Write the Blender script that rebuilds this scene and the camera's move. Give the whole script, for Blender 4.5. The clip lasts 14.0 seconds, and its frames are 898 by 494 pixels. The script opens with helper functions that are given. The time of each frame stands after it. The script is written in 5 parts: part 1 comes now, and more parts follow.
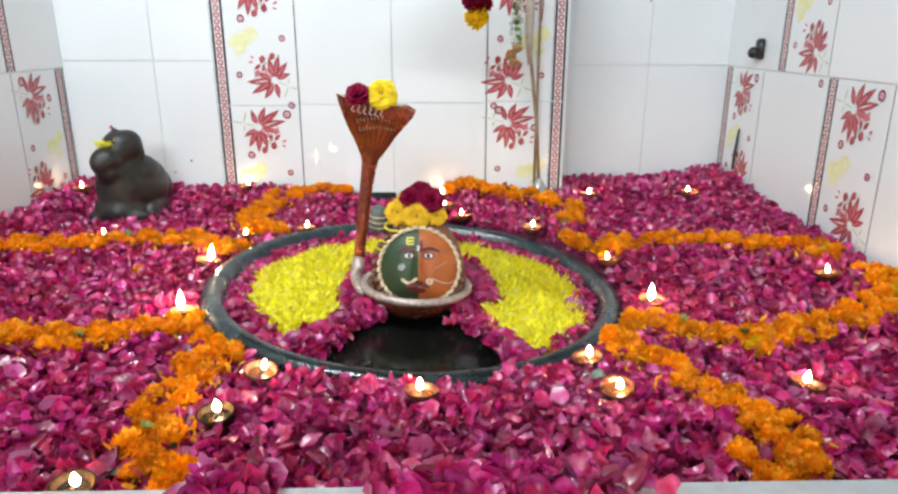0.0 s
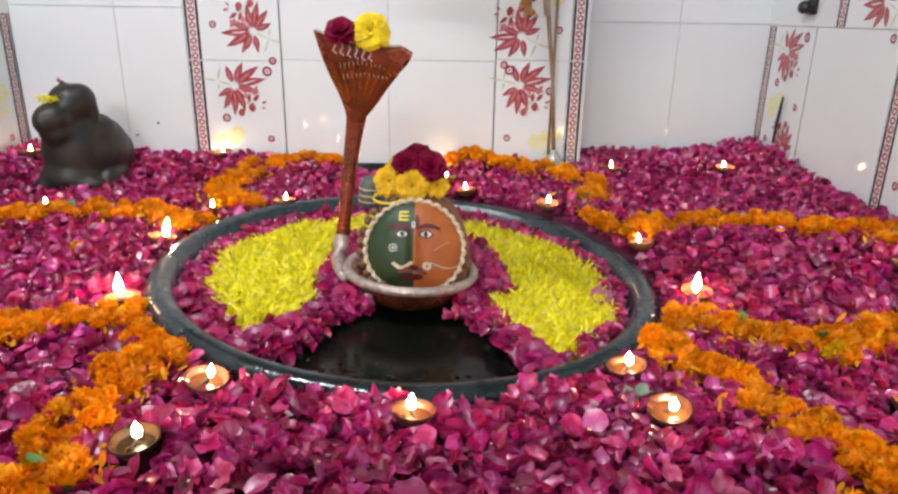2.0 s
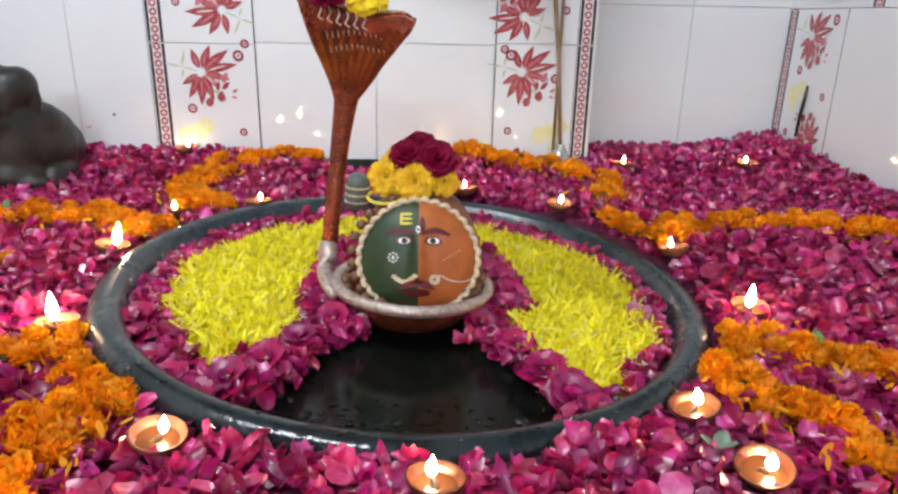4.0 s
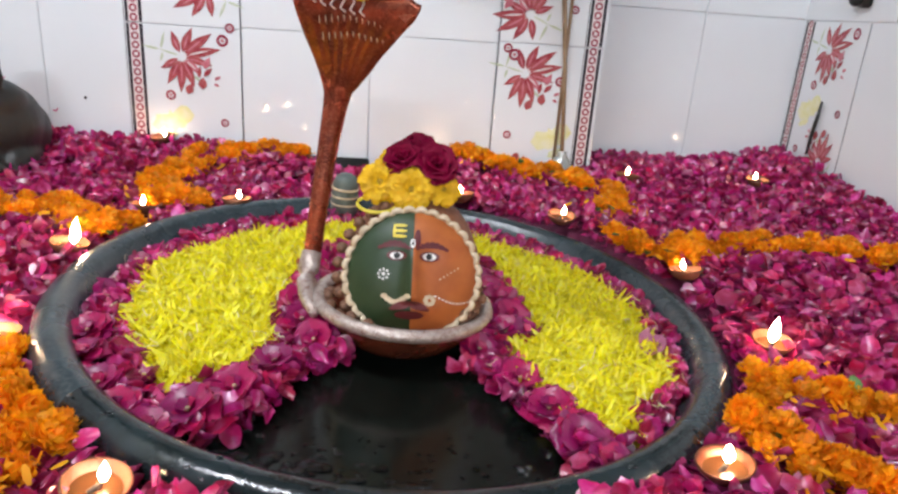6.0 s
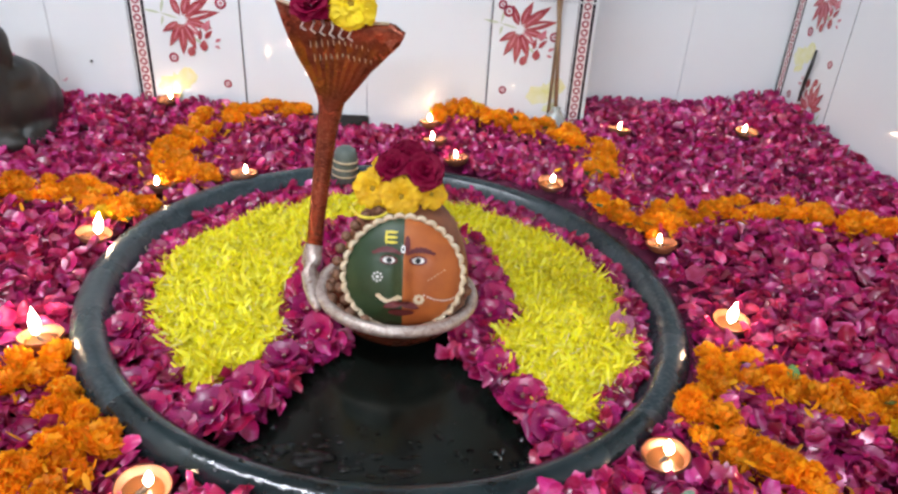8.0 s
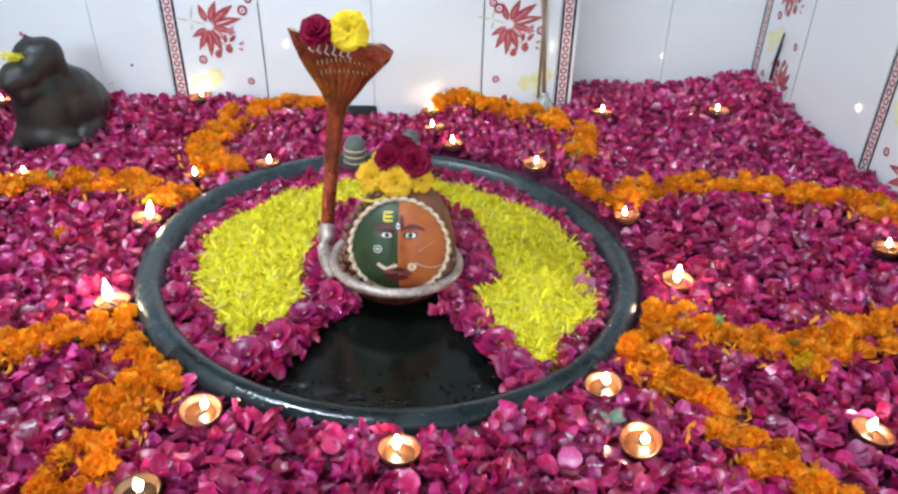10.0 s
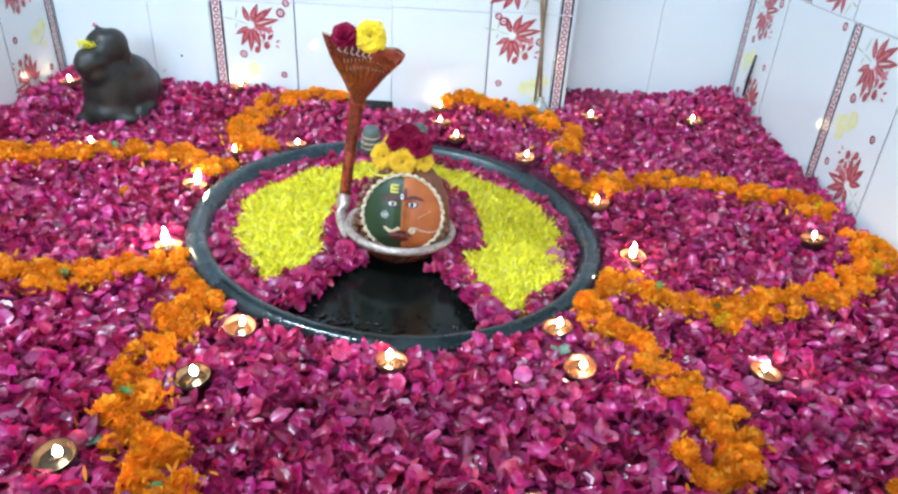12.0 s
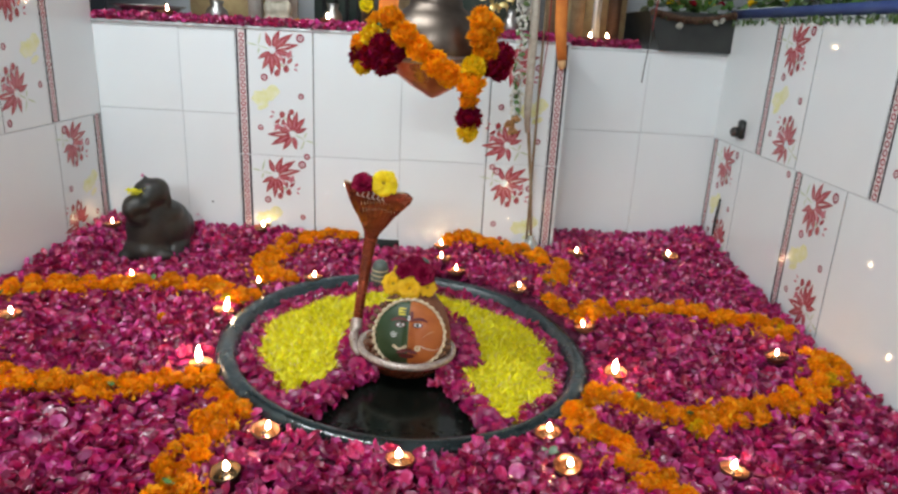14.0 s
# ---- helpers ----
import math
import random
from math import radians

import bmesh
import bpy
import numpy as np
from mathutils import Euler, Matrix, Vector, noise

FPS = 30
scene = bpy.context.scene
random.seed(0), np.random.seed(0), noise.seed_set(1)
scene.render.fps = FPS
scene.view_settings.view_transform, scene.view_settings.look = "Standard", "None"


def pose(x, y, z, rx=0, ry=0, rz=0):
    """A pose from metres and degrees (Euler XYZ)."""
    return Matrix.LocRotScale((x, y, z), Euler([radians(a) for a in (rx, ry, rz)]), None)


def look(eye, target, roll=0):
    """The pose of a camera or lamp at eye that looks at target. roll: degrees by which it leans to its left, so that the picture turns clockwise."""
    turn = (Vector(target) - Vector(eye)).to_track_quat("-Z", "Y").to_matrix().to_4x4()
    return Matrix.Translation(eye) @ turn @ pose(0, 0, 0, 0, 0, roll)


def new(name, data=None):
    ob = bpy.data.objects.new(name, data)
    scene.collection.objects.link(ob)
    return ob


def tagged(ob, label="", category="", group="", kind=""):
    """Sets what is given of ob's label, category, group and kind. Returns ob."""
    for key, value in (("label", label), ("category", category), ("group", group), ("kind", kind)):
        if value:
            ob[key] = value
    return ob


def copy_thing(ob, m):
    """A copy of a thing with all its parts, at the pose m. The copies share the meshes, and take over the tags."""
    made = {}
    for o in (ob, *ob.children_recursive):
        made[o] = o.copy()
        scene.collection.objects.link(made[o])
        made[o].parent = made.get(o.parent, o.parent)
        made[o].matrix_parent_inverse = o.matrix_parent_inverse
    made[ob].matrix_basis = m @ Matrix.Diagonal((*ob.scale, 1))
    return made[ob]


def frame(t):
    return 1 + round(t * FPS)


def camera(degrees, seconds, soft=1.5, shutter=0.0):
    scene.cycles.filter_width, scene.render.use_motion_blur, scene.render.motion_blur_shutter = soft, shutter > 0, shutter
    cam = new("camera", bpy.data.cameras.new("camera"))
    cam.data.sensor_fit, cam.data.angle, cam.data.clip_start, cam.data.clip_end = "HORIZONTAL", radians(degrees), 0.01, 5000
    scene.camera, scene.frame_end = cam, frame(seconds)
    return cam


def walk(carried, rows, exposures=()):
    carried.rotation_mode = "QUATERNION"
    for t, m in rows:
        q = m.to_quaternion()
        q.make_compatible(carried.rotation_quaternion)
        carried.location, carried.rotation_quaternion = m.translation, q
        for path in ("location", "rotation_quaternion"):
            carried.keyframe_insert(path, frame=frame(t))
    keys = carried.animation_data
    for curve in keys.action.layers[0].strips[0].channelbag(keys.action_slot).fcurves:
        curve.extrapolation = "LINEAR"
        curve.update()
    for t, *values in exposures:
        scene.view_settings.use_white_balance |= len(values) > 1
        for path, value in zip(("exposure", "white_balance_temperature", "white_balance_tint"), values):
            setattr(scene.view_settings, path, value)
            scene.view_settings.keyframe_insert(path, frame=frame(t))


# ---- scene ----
cam = camera(66.4, 14.0, soft=2.5)
PATH = [
    (0, (0.018, 0.439, 0.565), (0.017, 2.348, -0.032), 0.1),
    (0.5, (0.017, 0.516, 0.531), (-0.032, 2.414, -0.098), -0.6),
    (1, (0.015, 0.575, 0.519), (-0.022, 2.474, -0.110), 0.4),
    (1.5, (0.014, 0.642, 0.497), (0.006, 2.536, -0.144), 0.9),
    (2, (0.013, 0.698, 0.474), (0.014, 2.592, -0.172), 1.0),
    (2.5, (0.004, 0.752, 0.457), (0.045, 2.650, -0.171), 1.6),
    (3, (-0.012, 0.806, 0.438), (0.041, 2.708, -0.179), 1.4),
    (3.5, (-0.018, 0.853, 0.430), (0.040, 2.760, -0.170), 1.8),
    (4, (-0.039, 0.899, 0.417), (0.033, 2.791, -0.224), 1.3),
    (4.2, (-0.042, 0.917, 0.413), (0.037, 2.816, -0.209), 2.0),
    (6.3, (-0.055, 1.011, 0.404), (0.066, 2.897, -0.252), 4.2),
    (6.5, (-0.051, 1.011, 0.414), (0.074, 2.876, -0.296), 4.1),
    (7, (-0.035, 1.018, 0.473), (0.086, 2.857, -0.306), 1.4),
    (7.2, (-0.038, 1.013, 0.494), (0.092, 2.832, -0.329), 2.3),
    (9.3, (-0.006, 0.866, 0.667), (0.05, 2.613, -0.306), 2.6),
    (9.5, (-0.001, 0.84, 0.671), (0.034, 2.579, -0.316), 1.8),
    (10, (0.024, 0.788, 0.685), (0.051, 2.522, -0.311), 1.0),
    (10.5, (0.038, 0.74, 0.687), (0.051, 2.467, -0.321), 1.6),
    (11, (0.039, 0.676, 0.701), (0.049, 2.401, -0.31), 3.4),
    (11.5, (0.049, 0.605, 0.718), (0.07, 2.325, -0.302), 5.0),
    (12, (0.065, 0.521, 0.753), (0.054, 2.262, -0.232), 3.4),
    (12.5, (0.069, 0.466, 0.777), (0.051, 2.219, -0.186), 2.9),
    (13, (0.079, 0.403, 0.789), (0.06, 2.187, -0.114), 3.9),
    (13.5, (0.069, 0.355, 0.799), (0.041, 2.214, 0.063), 5.0),
    (14, (0.067, 0.311, 0.794), (0.032, 2.217, 0.19), 2.9),
]
EXPOSURES = [(0, -0.42, 6550, 8), (0.5, -0.62, 7050, 15), (2, -0.65, 6850, 15), (3, -0.68, 6650, 14), (6.5, -0.60, 6500, 15), (9.5, -0.50, 6050, 11), (11, -0.42, 5600, 4), (12.5, -0.18, 5400, 2),
             (13.3, -0.32, 5950, 6), (14, -0.86, 6720, 9)]
walk(cam, [(t, look(eye, target, roll)) for t, eye, target, roll in PATH], EXPOSURES)

# ---- world and lamps ----
world = bpy.data.worlds.new("world")
scene.world = world
world.use_nodes = True
world.node_tree.nodes["Background"].inputs[0].default_value = (0.55, 0.65, 0.8, 1)
world.node_tree.nodes["Background"].inputs[1].default_value = 0.05
LIGHT_W = 54.0


def unseen_tube_lamp(name, x, y, z, turn, lean, watts, colour):
    lamp = bpy.data.lights.new(name, "AREA")
    lamp.shape, lamp.size, lamp.size_y = "RECTANGLE", 1.2, 0.10
    lamp.energy, lamp.color = watts, colour
    ob = new(name, lamp)
    ob.matrix_world = pose(x, y, z, lean, 0, turn)
    return ob


# both tubes are out of view; the second is added to brighten the tiled walls
UNSEEN_TUBES = ((-0.76, 1.47, 2.16, -35, 34, 0.97), (-0.55, -2.08, 1.75, 0, 90, 1.78))
for tube_x, tube_y, tube_z, tube_turn, tube_lean, tube_share in UNSEEN_TUBES:
    unseen_tube_lamp("tube_light_glow", tube_x, tube_y, tube_z, tube_turn, tube_lean, LIGHT_W * tube_share, (0.86, 0.94, 1.0))


# ---- materials ----
def mat(name, colour, rough=0.5, metal=0.0, second=None, scale=30.0, bump=0.0, bump_scale=80.0, island=0.0, obj_random=0.0,
        translucent=0.0, emit=0.0, spec=0.5, coat=0.0, fine=None, contrast=(0.35, 0.65), rough_var=0.0, transmission=0.0, hue=1.0, coat_rough=0.08):
    """A procedural surface: two colours mixed by noise, a finer grain, variation by island or object, and bump."""
    m = bpy.data.materials.new(name)
    m.use_nodes = True
    nt = m.node_tree
    b = nt.nodes["Principled BSDF"]
    b.inputs["Roughness"].default_value = rough
    b.inputs["Metallic"].default_value = metal
    b.inputs["Specular IOR Level"].default_value = spec
    b.inputs["Coat Weight"].default_value = coat
    b.inputs["Coat Roughness"].default_value = coat_rough
    b.inputs["Transmission Weight"].default_value = transmission
    co = nt.nodes.new("ShaderNodeTexCoord")

    def noise_tex(sc, detail=4.0):
        n = nt.nodes.new("ShaderNodeTexNoise")
        n.inputs["Scale"].default_value, n.inputs["Detail"].default_value = sc, detail
        nt.links.new(co.outputs["Object"], n.inputs["Vector"])
        return n.outputs["Fac"]

    def ramp(src, lo, hi):
        r = nt.nodes.new("ShaderNodeMapRange")
        r.inputs["From Min"].default_value, r.inputs["From Max"].default_value = lo, hi
        nt.links.new(src, r.inputs["Value"])
        return r.outputs["Result"]

    def mix(fac, a, c, blend="MIX"):
        x = nt.nodes.new("ShaderNodeMix")
        x.data_type, x.blend_type = "RGBA", blend
        for key, v in ((0, fac), (6, a), (7, c)):
            if isinstance(v, (float, int)):
                x.inputs[key].default_value = v
            elif isinstance(v, tuple):
                x.inputs[key].default_value = (*v, 1.0)
            else:
                nt.links.new(v, x.inputs[key])
        return x.outputs[2]

    col = mix(ramp(noise_tex(scale), *contrast), colour, second or tuple(c * 0.8 for c in colour))
    if fine:
        col = mix(ramp(noise_tex(scale * 9, 2.0), 0.45, 0.75), col, fine)
    if island:
        g = nt.nodes.new("ShaderNodeNewGeometry")
        hsv = nt.nodes.new("ShaderNodeHueSaturation")
        v = nt.nodes.new("ShaderNodeMapRange")
        v.inputs["To Min"].default_value, v.inputs["To Max"].default_value = 1 - island, 1 + island
        nt.links.new(g.outputs["Random Per Island"], v.inputs["Value"])
        nt.links.new(v.outputs["Result"], hsv.inputs["Value"])
        nt.links.new(col, hsv.inputs["Color"])
        w = nt.nodes.new("ShaderNodeTexWhiteNoise")
        w.noise_dimensions = "1D"
        nt.links.new(g.outputs["Random Per Island"], w.inputs["W"])
        h = nt.nodes.new("ShaderNodeMapRange")
        h.inputs["To Min"].default_value, h.inputs["To Max"].default_value = 0.5 - 0.06 * island * hue, 0.5 + 0.05 * island * hue
        nt.links.new(w.outputs["Value"], h.inputs["Value"])
        nt.links.new(h.outputs["Result"], hsv.inputs["Hue"])
        col = hsv.outputs["Color"]
    if obj_random:
        o = nt.nodes.new("ShaderNodeObjectInfo")
        hsv = nt.nodes.new("ShaderNodeHueSaturation")
        v = nt.nodes.new("ShaderNodeMapRange")
        v.inputs["To Min"].default_value, v.inputs["To Max"].default_value = 1 - obj_random, 1 + obj_random
        nt.links.new(o.outputs["Random"], v.inputs["Value"])
        nt.links.new(v.outputs["Result"], hsv.inputs["Value"])
        h = nt.nodes.new("ShaderNodeMapRange")
        h.inputs["To Min"].default_value, h.inputs["To Max"].default_value = 0.5 - 0.04 * obj_random, 0.5 + 0.05 * obj_random
        nt.links.new(o.outputs["Random"], h.inputs["Value"])
        nt.links.new(h.outputs["Result"], hsv.inputs["Hue"])
        nt.links.new(col, hsv.inputs["Color"])
        col = hsv.outputs["Color"]
    nt.links.new(col, b.inputs["Base Color"])
    if rough_var:
        r = nt.nodes.new("ShaderNodeMapRange")
        r.inputs["To Min"].default_value, r.inputs["To Max"].default_value = max(0.02, rough - rough_var), min(1, rough + rough_var)
        nt.links.new(noise_tex(scale * 0.6), r.inputs["Value"])
        nt.links.new(r.outputs["Result"], b.inputs["Roughness"])
    if bump:
        bp = nt.nodes.new("ShaderNodeBump")
        bp.inputs["Strength"].default_value, bp.inputs["Distance"].default_value = bump, 0.002
        nt.links.new(noise_tex(bump_scale), bp.inputs["Height"])
        nt.links.new(bp.outputs["Normal"], b.inputs["Normal"])
    if emit:
        b.inputs["Emission Color"].default_value = (*colour, 1)
        b.inputs["Emission Strength"].default_value = emit
    if translucent:
        t = nt.nodes.new("ShaderNodeBsdfTranslucent")
        nt.links.new(col, t.inputs["Color"])
        x = nt.nodes.new("ShaderNodeMixShader")
        x.inputs[0].default_value = translucent
        nt.links.new(b.outputs[0], x.inputs[1])
        nt.links.new(t.outputs[0], x.inputs[2])
        nt.links.new(x.outputs[0], nt.nodes["Material Output"].inputs["Surface"])
    return m


TILE = mat("glazed_tile_white", (0.80, 0.846, 0.856), 0.05, second=(0.77, 0.815, 0.83), scale=3, obj_random=0.02, spec=0.35, bump=0.03, bump_scale=10, rough_var=0.012)
GROUT = mat("grey_grout", (0.46, 0.46, 0.47), 0.9, second=(0.72, 0.72, 0.72), scale=5)
PRINT_RED = mat("glazed_print_crimson", (0.33, 0.045, 0.060), 0.16, second=(0.46, 0.12, 0.12), scale=60)
PRINT_DARK = mat("glazed_print_maroon", (0.30, 0.04, 0.07), 0.16, second=(0.40, 0.07, 0.10), scale=60)
PRINT_PINK = mat("glazed_print_rose", (0.62, 0.24, 0.28), 0.16, second=(0.55, 0.16, 0.2), scale=70)
PRINT_GREEN = mat("glazed_print_sage", (0.50, 0.60, 0.42), 0.16, second=(0.62, 0.68, 0.52), scale=60)
PRINT_YELLOW = mat("glazed_print_yellow", (0.76, 0.77, 0.34), 0.16, second=(0.82, 0.84, 0.60), scale=40)
PRINT_BLACK = mat("glazed_print_black", (0.025, 0.022, 0.028), 0.16, second=(0.05, 0.04, 0.05), scale=60)
PRINT_CREAM = mat("glazed_print_cream", (0.74, 0.66, 0.64), 0.16, second=(0.78, 0.72, 0.70), scale=40)
PLASTER = mat("painted_plaster", (0.70, 0.72, 0.74), 0.8, second=(0.62, 0.64, 0.66), scale=4, bump=0.2)
MARBLE = mat("white_ledge_tile", (0.72, 0.74, 0.74), 0.25, second=(0.62, 0.66, 0.68), scale=7, fine=(0.58, 0.60, 0.62))
FLOOR = mat("floor_stone", (0.30, 0.29, 0.28), 0.4, second=(0.22, 0.21, 0.21), scale=6)
# far darker than the petals on top: the shade of their gaps as colour
SHADED_BED = mat("petal_underlayer_gap_shade", (0.13, 0.005, 0.042), 0.7, second=(0.07, 0.003, 0.024), scale=45, bump=1.0, bump_scale=60)
ROSE_PETAL = mat("rose_petal_magenta", (0.56, 0.011, 0.150), 0.36, second=(0.44, 0.005, 0.084), scale=8, island=0.50, hue=0.75, translucent=0.22, spec=0.9, coat=0.75, coat_rough=0.19,
                 fine=(0.68, 0.12, 0.34))
ROSE_HEAD = mat("rose_head_petal", (0.42, 0.003, 0.105), 0.34, second=(0.28, 0.002, 0.058), scale=30, obj_random=0.4, translucent=0.2, spec=0.6, coat=0.15, coat_rough=0.25, fine=(0.54, 0.025, 0.22))
CRIMSON = mat("crimson_petal", (0.30, 0.002, 0.024), 0.55, second=(0.20, 0.001, 0.014), scale=60, island=0.3, translucent=0.2, spec=0.2)
MARIGOLD = mat("marigold_orange", (0.98, 0.47, 0.004), 0.6, second=(0.96, 0.355, 0.003), scale=60, obj_random=0.14, island=0.22, translucent=0.42)
MARIGOLD_LEMON = mat("lemon_yellow_flower", (0.96, 0.82, 0.010), 0.6, second=(0.93, 0.72, 0.008), scale=60, obj_random=0.1, island=0.2, translucent=0.25)
MARIGOLD_Y = mat("marigold_yellow", (0.88, 0.62, 0.006), 0.6, second=(0.84, 0.52, 0.005), scale=60, obj_random=0.1, island=0.2, translucent=0.25)
DAISY_HEART = mat("ochre_flower_heart", (0.45, 0.27, 0.01), 0.7, second=(0.34, 0.22, 0.01), scale=120, bump=0.5, bump_scale=300)
SHRED = mat("yellow_shred", (1.0, 0.93, 0.008), 0.5, second=(0.98, 0.90, 0.012), scale=14, island=0.15, hue=0.8, translucent=0.45, fine=(0.96, 0.94, 0.20))
LEAF = mat("green_sepal", (0.07, 0.16, 0.03), 0.5, second=(0.12, 0.22, 0.06), scale=60, obj_random=0.3)
SAGE_LEAF = mat("grey_green_leaf", (0.16, 0.24, 0.17), 0.5, second=(0.22, 0.28, 0.20), scale=60)
PALE_PINK = mat("pale_pink_petal", (0.62, 0.26, 0.40), 0.45, second=(0.55, 0.18, 0.34), scale=60, translucent=0.3)
PALE_STAMEN = mat("pale_pink_stamen", (0.85, 0.70, 0.50), 0.6, second=(0.88, 0.84, 0.40), scale=30, island=0.2, translucent=0.2)
STAMEN = mat("pale_stamen", (0.46, 0.36, 0.20), 0.6, island=0.3)
BLACK_STONE = mat("polished_black_stone", (0.019, 0.033, 0.038), 0.27, second=(0.038, 0.058, 0.065), scale=18, bump=0.3, bump_scale=55, rough_var=0.14, fine=(0.050, 0.068, 0.074), spec=0.55)
WET_STONE = mat("wet_black_stone", (0.003, 0.005, 0.004), 0.16, second=(0.007, 0.010, 0.008), scale=14, bump=0.12, bump_scale=30, rough_var=0.1, spec=0.25)
# wet stone; its teal-grey second colour is lifted for the sheen of water
WET_RIM = mat("wet_rim_stone_and_sheen", (0.008, 0.014, 0.015), 0.14, second=(0.022, 0.034, 0.037), scale=16, bump=0.6, bump_scale=60, rough_var=0.1, spec=0.6)
BULL_STONE = mat("dark_grey_stone", (0.010, 0.015, 0.015), 0.46, second=(0.034, 0.026, 0.019), scale=9, bump=0.4, bump_scale=50, rough_var=0.12, fine=(0.020, 0.024, 0.022))
GREY_POST = mat("grey_green_stone", (0.13, 0.16, 0.14), 0.5, second=(0.08, 0.10, 0.09), scale=40, bump=0.3)
COPPER = mat("aged_copper", (0.39, 0.078, 0.034), 0.25, 0.65, second=(0.16, 0.032, 0.018), scale=34, bump=0.38, bump_scale=95, rough_var=0.14, fine=(0.44, 0.15, 0.08))
PATINA = mat("silvered_copper", (0.54, 0.46, 0.40), 0.40, 0.55, second=(0.26, 0.14, 0.095), scale=95, bump=0.8, bump_scale=170, fine=(0.86, 0.83, 0.79))
POT_COPPER = mat("polished_copper", (0.62, 0.27, 0.13), 0.28, 0.85, second=(0.45, 0.17, 0.08), scale=20, rough_var=0.08)
POT_STEEL = mat("tarnished_steel", (0.20, 0.16, 0.13), 0.40, 0.9, second=(0.11, 0.085, 0.07), scale=16, rough_var=0.12, bump=0.1)
STEEL = mat("brushed_steel", (0.42, 0.40, 0.37), 0.38, 1.0, second=(0.45, 0.44, 0.43), scale=40)
FACE_GREEN = mat("green_paint", (0.017, 0.042, 0.013), 0.45, second=(0.024, 0.052, 0.018), scale=40, bump=0.15)
FACE_ORANGE = mat("orange_paint", (0.45, 0.125, 0.024), 0.5, second=(0.37, 0.095, 0.02), scale=40, bump=0.15)
TERRACOTTA = mat("brown_terracotta", (0.27, 0.10, 0.045), 0.55, second=(0.17, 0.065, 0.032), scale=35, bump=0.3, bump_scale=110, rough_var=0.1)
SHELL = mat("cream_beads", (0.70, 0.58, 0.40), 0.45, second=(0.54, 0.42, 0.27), scale=90)
BEAD = mat("brown_seed_beads", (0.25, 0.115, 0.06), 0.6, second=(0.13, 0.06, 0.034), scale=150, bump=0.6, bump_scale=300)
MAROON = mat("maroon_paint", (0.14, 0.02, 0.02), 0.4, second=(0.10, 0.015, 0.02), scale=60)
WHITE_PAINT = mat("white_paint", (0.82, 0.80, 0.76), 0.4, second=(0.74, 0.72, 0.68), scale=80)
YELLOW_PAINT = mat("yellow_paint", (0.72, 0.60, 0.05), 0.5, second=(0.66, 0.52, 0.04), scale=80)
BLACK_PAINT = mat("black_paint", (0.012, 0.012, 0.012), 0.4, second=(0.02, 0.02, 0.02), scale=60)
CLAY = mat("fired_clay", (0.25, 0.095, 0.045), 0.45, second=(0.17, 0.062, 0.03), scale=50, bump=0.25, bump_scale=120, obj_random=0.15)
SOOT = mat("sooty_brass", (0.050, 0.026, 0.010), 0.5, second=(0.022, 0.013, 0.007), scale=50, bump=0.25, bump_scale=120, spec=0.15)
LAMP_COPPER = mat("lamp_copper", (0.28, 0.115, 0.065), 0.30, 0.75, second=(0.19, 0.07, 0.042), scale=60, bump=0.2, bump_scale=140, rough_var=0.08)
OIL = mat("lamp_oil", (0.11, 0.045, 0.014), 0.25, second=(0.08, 0.03, 0.010), scale=20)
DARK_OIL = mat("burnt_oil", (0.012, 0.008, 0.004), 0.25, second=(0.016, 0.012, 0.007), scale=20, spec=0.2)
WICK = mat("burnt_wick", (0.05, 0.04, 0.035), 0.9, second=(0.3, 0.25, 0.2), scale=100)
FLAME = mat("lamp_flame", (1.0, 0.68, 0.40), 0.5, emit=195.0)
WOOD = mat("dark_wood", (0.11, 0.055, 0.032), 0.5, second=(0.06, 0.03, 0.02), scale=25, bump=0.2)
PALE_WOOD = mat("pale_painted_wood", (0.52, 0.50, 0.46), 0.6, second=(0.40, 0.36, 0.31), scale=25, bump=0.2)
TAN_BOARD = mat("tan_board", (0.54, 0.41, 0.20), 0.6, second=(0.40, 0.25, 0.13), scale=18, bump=0.2)
NICHE = mat("dark_green_paint", (0.03, 0.05, 0.04), 0.45, second=(0.05, 0.06, 0.05), scale=20, bump=0.2)
BROWN_WOOD = mat("bamboo_rod", (0.34, 0.24, 0.14), 0.55, second=(0.26, 0.17, 0.09), scale=40, bump=0.2)
CLOTH_BEIGE = mat("beige_cloth", (0.60, 0.55, 0.46), 0.85, second=(0.48, 0.42, 0.34), scale=60, bump=0.4, bump_scale=200)
CLOTH_ORANGE = mat("orange_cloth", (0.72, 0.24, 0.04), 0.8, second=(0.60, 0.17, 0.03), scale=30, bump=0.4, bump_scale=150)
CLOTH_RED = mat("red_thread", (0.35, 0.02, 0.02), 0.8)
GLASS_GREY = mat("frosted_metal_foot", (0.50, 0.52, 0.48), 0.25, 0.5, second=(0.40, 0.42, 0.38), scale=40)
DRY_FLOWER = mat("dry_brown_flower", (0.16, 0.085, 0.05), 0.8, second=(0.10, 0.055, 0.035), scale=60, island=0.3)
GOLD = mat("gold_foil", (0.72, 0.50, 0.16), 0.35, 0.6, second=(0.80, 0.66, 0.30), scale=60, bump=0.4, bump_scale=120)
